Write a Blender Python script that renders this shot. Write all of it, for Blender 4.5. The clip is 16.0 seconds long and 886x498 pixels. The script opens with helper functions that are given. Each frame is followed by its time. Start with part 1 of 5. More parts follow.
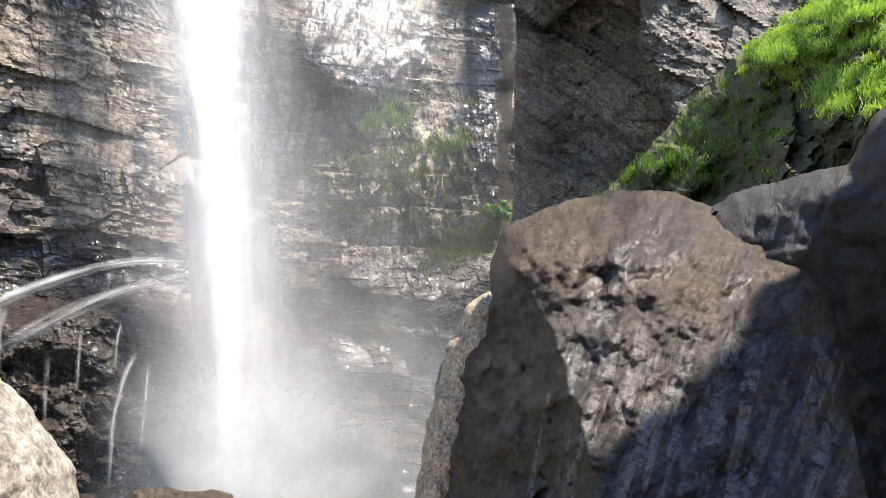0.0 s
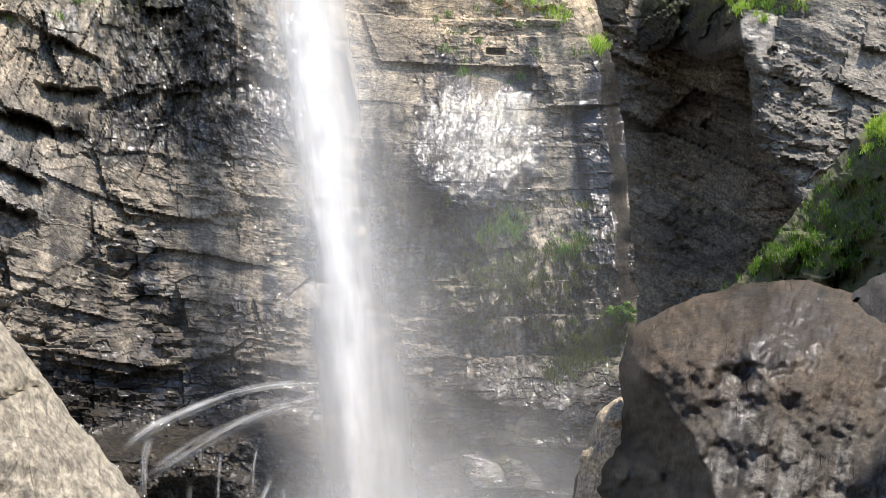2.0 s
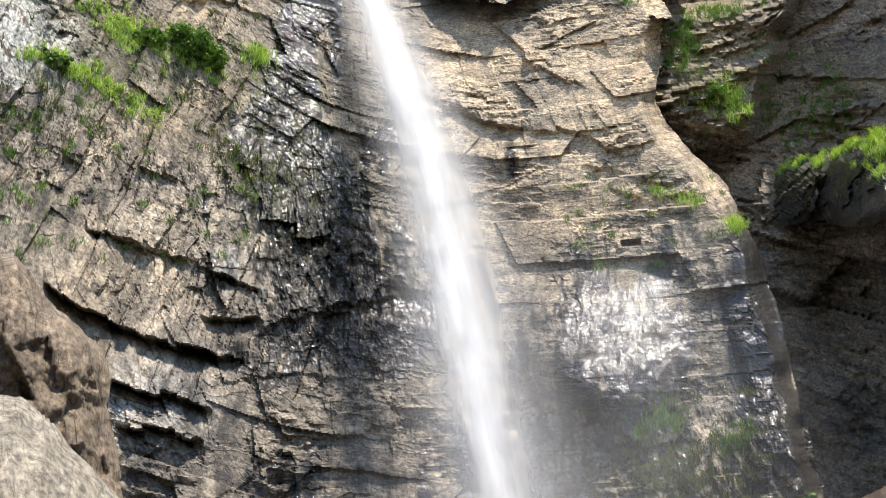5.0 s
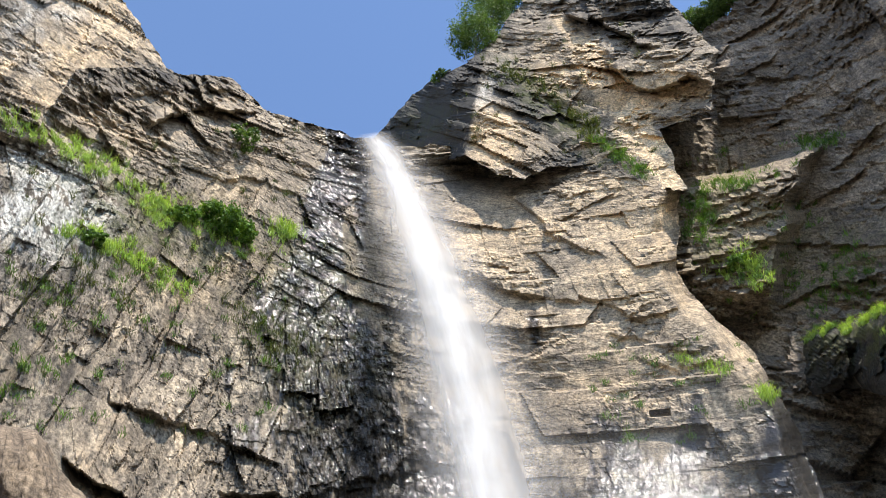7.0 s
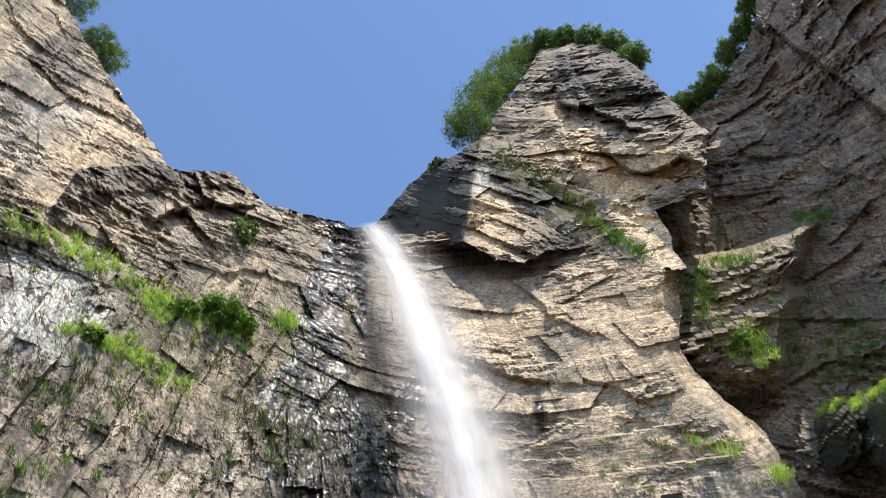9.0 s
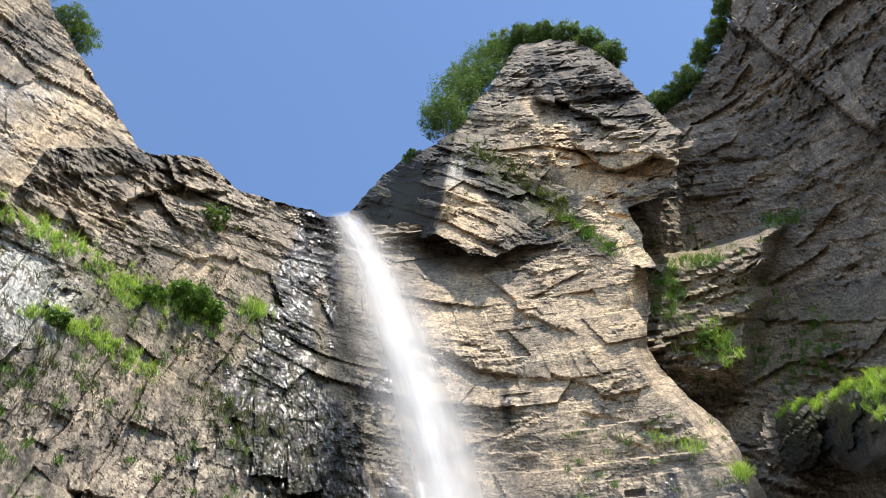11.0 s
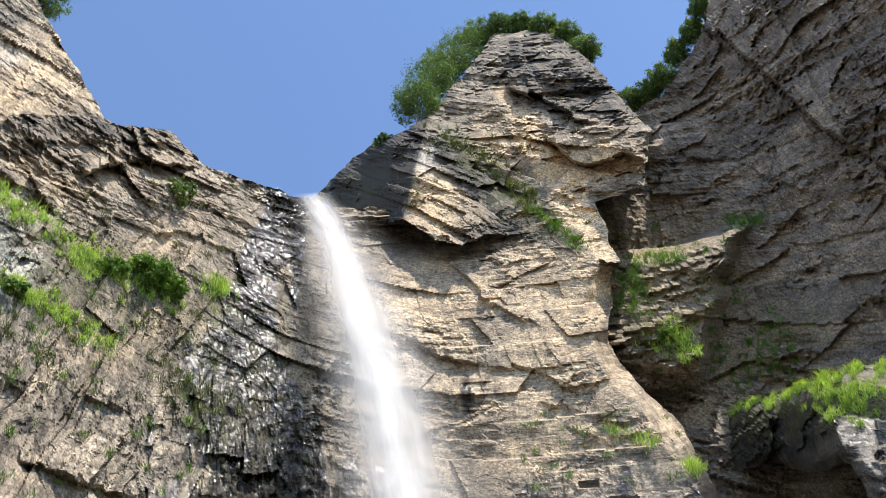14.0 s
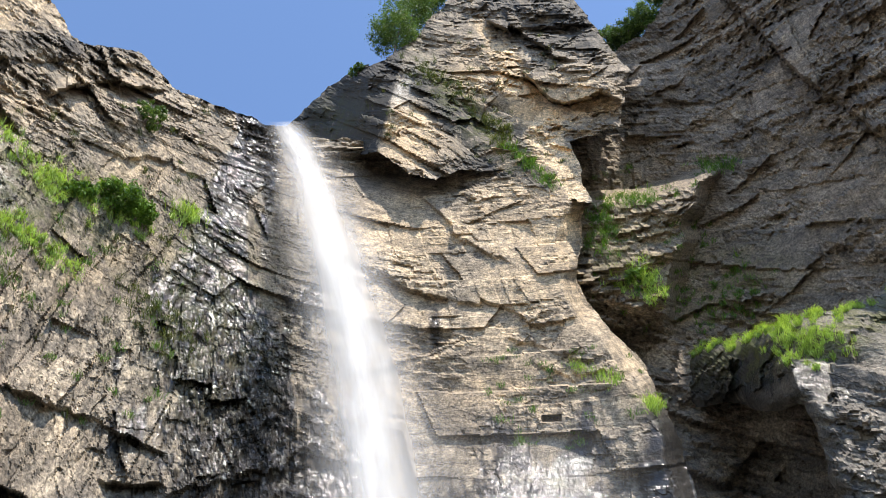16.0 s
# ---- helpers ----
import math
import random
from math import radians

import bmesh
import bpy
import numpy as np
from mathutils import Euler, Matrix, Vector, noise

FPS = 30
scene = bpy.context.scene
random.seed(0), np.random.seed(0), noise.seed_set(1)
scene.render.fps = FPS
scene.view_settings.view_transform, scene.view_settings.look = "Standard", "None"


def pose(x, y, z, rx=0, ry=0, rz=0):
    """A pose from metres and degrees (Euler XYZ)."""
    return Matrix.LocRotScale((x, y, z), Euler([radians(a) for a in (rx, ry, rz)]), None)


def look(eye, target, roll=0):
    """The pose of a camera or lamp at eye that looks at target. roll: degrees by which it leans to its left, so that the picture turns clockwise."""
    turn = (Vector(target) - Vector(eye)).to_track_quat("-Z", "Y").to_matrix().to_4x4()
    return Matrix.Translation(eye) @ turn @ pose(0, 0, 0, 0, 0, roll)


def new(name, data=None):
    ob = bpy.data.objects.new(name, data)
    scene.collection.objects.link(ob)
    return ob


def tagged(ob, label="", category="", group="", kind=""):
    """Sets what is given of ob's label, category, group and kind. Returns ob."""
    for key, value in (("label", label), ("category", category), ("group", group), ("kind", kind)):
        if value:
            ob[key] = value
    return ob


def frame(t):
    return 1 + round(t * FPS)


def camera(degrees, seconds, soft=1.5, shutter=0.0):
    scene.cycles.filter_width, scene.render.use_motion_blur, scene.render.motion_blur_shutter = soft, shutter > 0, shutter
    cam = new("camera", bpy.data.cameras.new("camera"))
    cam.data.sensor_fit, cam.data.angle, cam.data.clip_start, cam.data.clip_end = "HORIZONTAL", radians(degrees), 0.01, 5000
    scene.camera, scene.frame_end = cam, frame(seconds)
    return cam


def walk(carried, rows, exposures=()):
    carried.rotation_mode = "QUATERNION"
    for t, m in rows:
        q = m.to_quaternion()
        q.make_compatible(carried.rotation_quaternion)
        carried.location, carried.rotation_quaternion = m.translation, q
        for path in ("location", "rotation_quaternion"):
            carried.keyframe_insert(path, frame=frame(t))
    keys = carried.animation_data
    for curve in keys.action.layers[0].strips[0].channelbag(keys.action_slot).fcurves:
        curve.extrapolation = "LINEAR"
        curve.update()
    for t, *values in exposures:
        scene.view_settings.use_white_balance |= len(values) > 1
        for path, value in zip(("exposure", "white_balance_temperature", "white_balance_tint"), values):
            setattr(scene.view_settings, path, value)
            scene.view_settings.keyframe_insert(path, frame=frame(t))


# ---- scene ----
cam = camera(55.8, 16.0, 0.5)
EYE = Vector((0.0, 0.0, 1.6))
ROWS = [
    (0.0, 102.0, -1.47, -0.31),
    (0.5, 103.51, -1.02, 2.03),
    (1.0, 105.03, -0.67, 4.38),
    (1.5, 107.02, -0.17, 6.63),
    (2.0, 109.41, 0.18, 8.7),
    (2.5, 112.09, 0.54, 10.91),
    (3.0, 114.82, 0.9, 13.06),
    (5.5, 126.05, 0.14, 20.64),
    (6.0, 129.45, -0.12, 21.12),
    (6.5, 132.35, -0.31, 21.17),
    (7.0, 134.81, -0.25, 21.26),
    (7.5, 137.2, 0.1, 21.69),
    (8.0, 138.99, 0.31, 22.02),
    (8.5, 140.23, 0.56, 22.18),
    (9.0, 140.73, 0.91, 22.56),
    (11.5, 140.0, 1.38, 19.45),
    (12.0, 139.81, 1.37, 18.87),
    (12.5, 139.27, 1.48, 18.11),
    (13.0, 139.22, 1.62, 17.56),
    (13.5, 139.41, 1.64, 17.42),
    (14.0, 139.14, 1.45, 16.69),
    (14.5, 139.02, 1.23, 15.08),
    (15.0, 138.4, 1.48, 13.68),
    (15.5, 136.77, 1.8, 13.61),
    (16.0, 134.6, 1.55, 14.02),
]
walk(cam, [(t, pose(*EYE, rx, ry, rz)) for t, rx, ry, rz in ROWS],
     exposures=[(0.0, 1.55), (1.5, 1.2), (3.0, 0.98), (5.5, 0.97), (9.0, 0.9), (12.0, 0.93), (16.0, 1.0)])

# ---- sky and sun ----
SUN_AZ, SUN_EL = 119.0, 64.5
world = bpy.data.worlds.new("sky")
scene.world = world
world.use_nodes = True
wn = world.node_tree.nodes
sky = wn.new("ShaderNodeTexSky")
sky.sky_type, sky.sun_disc = "NISHITA", False
sky.sun_elevation, sky.sun_rotation = radians(SUN_EL), radians(SUN_AZ)
sky.altitude, sky.air_density, sky.dust_density, sky.ozone_density = 1500, 1.0, 0.4, 3.5
world.node_tree.links.new(sky.outputs[0], wn["Background"].inputs[0])
wn["Background"].inputs[1].default_value = 0.15

sun = new("sun", bpy.data.lights.new("sun", "SUN"))
sun.data.energy, sun.data.angle, sun.data.color = 3.8, radians(0.53), (1.0, 0.925, 0.83)
sun_dir = Vector((math.sin(radians(SUN_AZ)) * math.cos(radians(SUN_EL)),
                  math.cos(radians(SUN_AZ)) * math.cos(radians(SUN_EL)), math.sin(radians(SUN_EL))))
sun.matrix_world = look(sun_dir * 200, (0, 0, 0))

# ---- materials ----
def nodes_of(name):
    m = bpy.data.materials.new(name)
    m.use_nodes = True
    return m, m.node_tree.nodes, m.node_tree.links, m.node_tree.nodes["Principled BSDF"]


def noise_node(n, l, vec, scale, detail=6.0, rough=0.6):
    t = n.new("ShaderNodeTexNoise")
    t.inputs["Scale"].default_value, t.inputs["Detail"].default_value, t.inputs["Roughness"].default_value = scale, detail, rough
    l.new(vec, t.inputs["Vector"])
    return t.outputs["Fac"]


def ramp(n, l, fac, a, b, ca=(0, 0, 0, 1), cb=(1, 1, 1, 1)):
    r = n.new("ShaderNodeValToRGB")
    r.color_ramp.elements[0].position, r.color_ramp.elements[1].position = a, b
    r.color_ramp.elements[0].color, r.color_ramp.elements[1].color = ca, cb
    l.new(fac, r.inputs[0])
    return r.outputs[0]


def mix(n, l, fac, a, b, mode="MIX"):
    m = n.new("ShaderNodeMix")
    m.data_type, m.blend_type = "RGBA", mode
    for sock, val in ((m.inputs[0], fac), (m.inputs[6], a), (m.inputs[7], b)):
        if hasattr(val, "is_linked"):
            l.new(val, sock)
        else:
            sock.default_value = val
    return m.outputs[2]


def maths(n, l, op, a, b=0.0, clamp=False):
    m = n.new("ShaderNodeMath")
    m.operation, m.use_clamp = op, clamp
    for sock, val in ((m.inputs[0], a), (m.inputs[1], b)):
        if hasattr(val, "is_linked"):
            l.new(val, sock)
        else:
            sock.default_value = val
    return m.outputs[0]


def attr(n, name):
    a = n.new("ShaderNodeAttribute")
    a.attribute_name = name
    return a.outputs["Fac"]


def noise_col(n, l, vec, scale):
    t = n.new("ShaderNodeTexNoise")
    t.inputs["Scale"].default_value, t.inputs["Detail"].default_value = scale, 3.0
    l.new(vec, t.inputs["Vector"])
    return t.outputs["Color"]


def sep(n, l, colour):
    x = n.new("ShaderNodeSeparateColor")
    l.new(colour, x.inputs[0])
    return x.outputs[0]


def rgb(r, g, b):
    return (r, g, b, 1.0)


def rock_material(name, dark, mid, light, warm, bump=1.0, fine=1.0, streaks=0.5, rough=0.85, cracks=0.9, tonal=1.0):
    """Weathered rock. Reads the mesh's own maps: beds (metres along and across the bedding, and the tone of each piece), wet, moss, pale, warm and seam."""
    m, n, l, bs = nodes_of(name)
    geo = n.new("ShaderNodeNewGeometry")
    v = geo.outputs["Position"]
    at_ = n.new("ShaderNodeAttribute")
    at_.attribute_name = "beds"
    split = n.new("ShaderNodeSeparateXYZ")
    l.new(at_.outputs["Vector"], split.inputs[0])

    def bedded(sx, sy, off=0.0):
        mp = n.new("ShaderNodeMapping")
        mp.inputs["Scale"].default_value = (sx * fine, sy * fine, 0)
        mp.inputs["Location"].default_value = (off, off * 0.7, off)
        l.new(at_.outputs["Vector"], mp.inputs[0])
        return mp.outputs[0]

    def facets(sx, sy, off):
        """Small flat chips, each leaning its own way: height and a random tone."""
        w = mix(n, l, 0.16, bedded(sx, sy, off), noise_col(n, l, v, 1.5 * fine), "ADD")
        vo = n.new("ShaderNodeTexVoronoi")
        vo.inputs["Scale"].default_value = 1.0
        l.new(w, vo.inputs["Vector"])
        d1, d2, dot = (n.new("ShaderNodeVectorMath") for _ in range(3))
        d1.operation, d2.operation, dot.operation = "SUBTRACT", "SUBTRACT", "DOT_PRODUCT"
        l.new(w, d1.inputs[0])
        l.new(vo.outputs["Position"], d1.inputs[1])
        l.new(vo.outputs["Color"], d2.inputs[0])
        d2.inputs[1].default_value = (0.5, 0.5, 0.5)
        l.new(d1.outputs[0], dot.inputs[0])
        l.new(d2.outputs[0], dot.inputs[1])
        return dot.outputs["Value"], sep(n, l, vo.outputs["Color"])

    big = noise_node(n, l, v, 0.16 * fine, 5, 0.6)
    mid_n = noise_node(n, l, v, 0.9 * fine, 8, 0.68)
    grain = noise_node(n, l, v, 5.0 * fine, 8, 0.75)
    band = noise_node(n, l, bedded(0.25, 1.0), 1.0, 8, 0.72)
    lines = noise_node(n, l, bedded(1.0, 4.0, 3.1), 1.0, 6, 0.75)
    f1, t1 = facets(1.3, 2.1, 2.3)
    f2, t2 = facets(3.8, 5.4, 7.7)
    col = mix(n, l, ramp(n, l, big, 0.35, 0.65), rgb(*mid), rgb(*light))
    col = mix(n, l, ramp(n, l, maths(n, l, "ADD", maths(n, l, "MULTIPLY", mid_n, 0.5), maths(n, l, "MULTIPLY", band, 0.5)), 0.38, 0.56), rgb(*dark), col)
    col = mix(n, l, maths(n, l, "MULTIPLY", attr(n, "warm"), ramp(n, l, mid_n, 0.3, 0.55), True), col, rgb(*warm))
    # every piece has its own tone, and so has every chip
    lo, hi = 1 - 0.42 * tonal, 1 + 0.36 * tonal
    col = mix(n, l, 1.0, col, ramp(n, l, split.outputs["Z"], 0.0, 1.0, rgb(lo, lo, lo * 1.01), rgb(hi, hi * 0.985, hi * 0.95)), "MULTIPLY")
    col = mix(n, l, 1.0, col, ramp(n, l, t1, 0.0, 1.0, rgb(0.86, 0.86, 0.87), rgb(1.14, 1.13, 1.1)), "MULTIPLY")
    col = mix(n, l, 1.0, col, ramp(n, l, t2, 0.0, 1.0, rgb(0.85, 0.85, 0.85), rgb(1.15, 1.15, 1.14)), "MULTIPLY")
    col = mix(n, l, maths(n, l, "MULTIPLY", attr(n, "pale"), ramp(n, l, maths(n, l, "ADD", maths(n, l, "MULTIPLY", mid_n, 0.7), maths(n, l, "MULTIPLY", grain, 0.3)), 0.44, 0.49)), col, rgb(0.85, 0.83, 0.78))
    # thin open cracks
    crack = n.new("ShaderNodeTexVoronoi")
    crack.feature = "DISTANCE_TO_EDGE"
    crack.inputs["Scale"].default_value = 1.0
    l.new(mix(n, l, 0.12, bedded(0.22, 0.7, 1.7), noise_col(n, l, v, 1.6 * fine), "ADD"), crack.inputs["Vector"])
    ck = ramp(n, l, crack.outputs["Distance"], 0.0, 0.022, rgb(1, 1, 1), rgb(0, 0, 0))
    ck = maths(n, l, "MULTIPLY", ck, maths(n, l, "MULTIPLY", ramp(n, l, mid_n, 0.46, 0.58), cracks))
    # rain streaks, long in the upright direction
    st = n.new("ShaderNodeMapping")
    st.inputs["Scale"].default_value = (1.6 * fine, 1.6 * fine, 0.10 * fine)
    l.new(v, st.inputs[0])
    sn = noise_node(n, l, st.outputs[0], 1.0, 6, 0.65)
    col = mix(n, l, maths(n, l, "MULTIPLY", maths(n, l, "MULTIPLY", ramp(n, l, sn, 0.5, 0.66), streaks), maths(n, l, "SUBTRACT", 1.0, maths(n, l, "MULTIPLY", attr(n, "warm"), 0.6), True)), col, rgb(dark[0] * 0.5, dark[1] * 0.5, dark[2] * 0.5))
    gr = ramp(n, l, grain, 0.38, 0.62, rgb(0.46, 0.46, 0.46), rgb(1.5, 1.48, 1.44))
    col = mix(n, l, 1.0, col, gr, "MULTIPLY")
    col = mix(n, l, ramp(n, l, lines, 0.37, 0.44, rgb(0.7, 0.7, 0.7), rgb(0, 0, 0)), col, rgb(*[c * 0.5 for c in dark]))
    col = mix(n, l, maths(n, l, "MAXIMUM", ck, maths(n, l, "MULTIPLY", attr(n, "seam"), maths(n, l, "MULTIPLY", ramp(n, l, mid_n, 0.4, 0.6), 0.6))), col, rgb(0.035, 0.03, 0.024))
    # black weathering, and the shade painted on the flank, hollows and dark rock
    crust_shade = maths(n, l, "MULTIPLY", attr(n, "stain_shade"), ramp(n, l, maths(n, l, "ADD", maths(n, l, "MULTIPLY", mid_n, 0.6), maths(n, l, "MULTIPLY", sn, 0.4)), 0.36, 0.5), True)
    col = mix(n, l, crust_shade, col, mix(n, l, grain, rgb(0.02, 0.019, 0.017), rgb(0.09, 0.084, 0.078)))
    # wet rock is darker and shiny
    wet = maths(n, l, "MULTIPLY", attr(n, "wet"), ramp(n, l, sn, 0.15, 0.4), True)
    col = mix(n, l, wet, col, mix(n, l, 1.0, col, rgb(0.15, 0.145, 0.14), "MULTIPLY"))
    mossn = maths(n, l, "MULTIPLY", attr(n, "moss"), ramp(n, l, mid_n, 0.42, 0.56), True)
    mcol = mix(n, l, ramp(n, l, grain, 0.35, 0.65), rgb(0.03, 0.045, 0.008), rgb(0.12, 0.12, 0.02))
    col = mix(n, l, mossn, col, mcol)
    l.new(col, bs.inputs["Base Color"])
    bs.inputs["Roughness"].default_value = rough
    bs.inputs["Coat Roughness"].default_value = 0.15
    bs.inputs["Specular IOR Level"].default_value = 0.25
    tiny = noise_node(n, l, v, 13.0 * fine, 4, 0.7)
    h = maths(n, l, "ADD", maths(n, l, "MULTIPLY", mid_n, 0.25), maths(n, l, "MULTIPLY", grain, 0.09))
    h = maths(n, l, "ADD", h, maths(n, l, "MULTIPLY", tiny, 0.04))
    h = maths(n, l, "ADD", h, maths(n, l, "MULTIPLY", lines, 0.1))
    h = maths(n, l, "ADD", h, maths(n, l, "MULTIPLY", f1, maths(n, l, "MULTIPLY", attr(n, "chip"), 0.62 * tonal)))
    h = maths(n, l, "ADD", h, maths(n, l, "MULTIPLY", f2, maths(n, l, "MULTIPLY", attr(n, "chip"), 0.34 * tonal)))
    h = maths(n, l, "SUBTRACT", h, maths(n, l, "MULTIPLY", ck, 0.15))
    b = n.new("ShaderNodeBump")
    b.inputs["Strength"].default_value, b.inputs["Distance"].default_value = bump, 0.55 / fine
    l.new(h, b.inputs["Height"])
    l.new(b.outputs[0], bs.inputs["Normal"])
    film = n.new("ShaderNodeBump")
    film.inputs["Strength"].default_value, film.inputs["Distance"].default_value = 0.6, 0.45 / fine
    drip = n.new("ShaderNodeMapping")
    drip.inputs["Scale"].default_value = (2.2 * fine, 2.2 * fine, 0.75 * fine)
    l.new(v, drip.inputs[0])
    wave_ = noise_node(n, l, drip.outputs[0], 1.0, 5, 0.62)
    fh = maths(n, l, "ADD", maths(n, l, "MULTIPLY", wave_, 0.45), maths(n, l, "MULTIPLY", mid_n, 0.25))
    l.new(maths(n, l, "ADD", fh, maths(n, l, "MULTIPLY", f1, 0.4)), film.inputs["Height"])
    l.new(maths(n, l, "MULTIPLY", wet, ramp(n, l, noise_node(n, l, bedded(0.5, 0.9, 8.1), 1.0, 5, 0.7), 0.34, 0.5)), bs.inputs["Coat Weight"])
    l.new(film.outputs[0], bs.inputs["Coat Normal"])
    return m


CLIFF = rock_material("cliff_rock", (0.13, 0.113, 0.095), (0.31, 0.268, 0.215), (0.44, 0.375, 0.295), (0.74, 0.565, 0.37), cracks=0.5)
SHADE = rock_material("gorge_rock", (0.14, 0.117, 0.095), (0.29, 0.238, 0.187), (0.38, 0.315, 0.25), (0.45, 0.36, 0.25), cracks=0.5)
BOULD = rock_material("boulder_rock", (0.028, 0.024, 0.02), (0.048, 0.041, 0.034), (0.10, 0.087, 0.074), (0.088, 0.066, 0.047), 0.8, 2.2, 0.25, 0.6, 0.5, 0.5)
DARK = rock_material("outcrop_rock", (0.10, 0.091, 0.08), (0.22, 0.20, 0.175), (0.33, 0.295, 0.25), (0.3, 0.24, 0.18))
TAN = rock_material("tan_rock", (0.08, 0.066, 0.053), (0.16, 0.132, 0.105), (0.24, 0.20, 0.155), (0.26, 0.205, 0.15), 0.8, 2.0, 0.3, 0.85, 0.5, 0.5)
PALE = rock_material("pale_rock", (0.215, 0.197, 0.165), (0.285, 0.262, 0.222), (0.35, 0.325, 0.28), (0.5, 0.40, 0.28), 0.45, 2.6, 0.1, 0.85, 0.5, 0.25)


def leaf_material(name, a, b, c):
    m, n, l, bs = nodes_of(name)
    geo = n.new("ShaderNodeNewGeometry")
    r = n.new("ShaderNodeValToRGB")
    r.color_ramp.elements[0].color, r.color_ramp.elements[1].color = rgb(*a), rgb(*c)
    e = r.color_ramp.elements.new(0.55)
    e.color = rgb(*b)
    l.new(geo.outputs["Random Per Island"], r.inputs[0])
    big = noise_node(n, l, geo.outputs["Position"], 0.8, 3)
    col = mix(n, l, ramp(n, l, big, 0.35, 0.65), mix(n, l, 1.0, r.outputs[0], rgb(0.55, 0.6, 0.6), "MULTIPLY"), r.outputs[0])
    l.new(col, bs.inputs["Base Color"])
    bs.inputs["Roughness"].default_value = 0.55
    tr = n.new("ShaderNodeBsdfTranslucent")
    l.new(mix(n, l, 1.0, col, rgb(1.3, 1.4, 0.6), "MULTIPLY"), tr.inputs[0])
    ms = n.new("ShaderNodeMixShader")
    ms.inputs[0].default_value = 0.35
    l.new(bs.outputs[0], ms.inputs[1])
    l.new(tr.outputs[0], ms.inputs[2])
    l.new(ms.outputs[0], n["Material Output"].inputs[0])
    return m


LEAF = leaf_material("tree_leaves", (0.06, 0.11, 0.022), (0.12, 0.20, 0.04), (0.20, 0.29, 0.07))
BUSH = leaf_material("bush_leaves", (0.07, 0.14, 0.018), (0.13, 0.25, 0.03), (0.21, 0.34, 0.05))
GRASS = leaf_material("grass_blades", (0.26, 0.38, 0.06), (0.46, 0.62, 0.12), (0.64, 0.76, 0.25))
FERN = leaf_material("fern_fronds", (0.05, 0.07, 0.012), (0.10, 0.12, 0.02), (0.16, 0.17, 0.03))


def plain(name, col, rough=0.8, scale=4.0):
    m, n, l, bs = nodes_of(name)
    geo = n.new("ShaderNodeNewGeometry")
    f = noise_node(n, l, geo.outputs["Position"], scale, 6)
    l.new(mix(n, l, f, rgb(*[c * 0.6 for c in col]), rgb(*[min(1, c * 1.35) for c in col])), bs.inputs["Base Color"])
    bs.inputs["Roughness"].default_value = rough
    b = n.new("ShaderNodeBump")
    b.inputs["Strength"].default_value = 0.4
    l.new(f, b.inputs["Height"])
    l.new(b.outputs[0], bs.inputs["Normal"])
    return m


BARK = plain("bark", (0.12, 0.09, 0.065))
GRAVEL = plain("gravel", (0.22, 0.20, 0.17), 0.85, 3.0)
SOIL = plain("mossy_soil", (0.085, 0.085, 0.04), 0.95, 2.0)


def water_material(name, stretch, lo, hi, soft=1.0, colour=(0.9, 0.89, 0.87)):
    """White falling water: as thick as the mesh's own map 'dens' says, torn into long threads."""
    m, n, l, bs = nodes_of(name)
    n.remove(bs)
    uv = n.new("ShaderNodeAttribute")
    uv.attribute_name = "flow"
    mp = n.new("ShaderNodeMapping")
    mp.inputs["Scale"].default_value = stretch
    l.new(uv.outputs["Vector"], mp.inputs[0])
    f = noise_node(n, l, mp.outputs[0], 1.0, 6, 0.62)
    d = maths(n, l, "MULTIPLY", attr(n, "dens"), ramp(n, l, f, lo, hi), True)
    d = maths(n, l, "MULTIPLY", d, soft, True)
    df, tl, tp = n.new("ShaderNodeBsdfDiffuse"), n.new("ShaderNodeBsdfTranslucent"), n.new("ShaderNodeBsdfTransparent")
    geo, up = n.new("ShaderNodeNewGeometry"), n.new("ShaderNodeVectorMath")
    up.inputs[1].default_value = (0, 0, 0.55)                    # drops are round: they catch the light from above
    l.new(geo.outputs["Normal"], up.inputs[0])
    l.new(up.outputs[0], df.inputs["Normal"])
    df.inputs[0].default_value = tl.inputs[0].default_value = rgb(*colour)
    m1, m2 = n.new("ShaderNodeMixShader"), n.new("ShaderNodeMixShader")
    m1.inputs[0].default_value = 0.5
    l.new(df.outputs[0], m1.inputs[1])
    l.new(tl.outputs[0], m1.inputs[2])
    l.new(d, m2.inputs[0])
    l.new(tp.outputs[0], m2.inputs[1])
    l.new(m1.outputs[0], m2.inputs[2])
    l.new(m2.outputs[0], n["Material Output"].inputs[0])
    return m


FALL = water_material("falling_water", (0.85, 0.8, 1), 0.3, 0.62)
FOAM = plain("foam", (0.8, 0.82, 0.84), 0.6, 1.0)
MIST = water_material("mist", (0.4, 0.22, 1), 0.0, 0.75)
POOL = bpy.data.materials.new("pool_water")
POOL.use_nodes = True
POOL.node_tree.nodes["Principled BSDF"].inputs["Base Color"].default_value = rgb(0.05, 0.07, 0.065)
POOL.node_tree.nodes["Principled BSDF"].inputs["Roughness"].default_value = 0.12

# ---- rock noise ----
def hashed(ix, iy, seed):
    h = (ix.astype(np.int64) * 374761393 + iy.astype(np.int64) * 668265263 + seed * 2147483647 + 974711) & 0xFFFFFFFF
    h = ((h ^ (h >> 13)) * 1274126177) & 0xFFFFFFFF
    h = ((h ^ (h >> 16)) * 2246822519) & 0xFFFFFFFF
    return ((h ^ (h >> 15)) & 0xFFFFFF) / float(0x1000000)


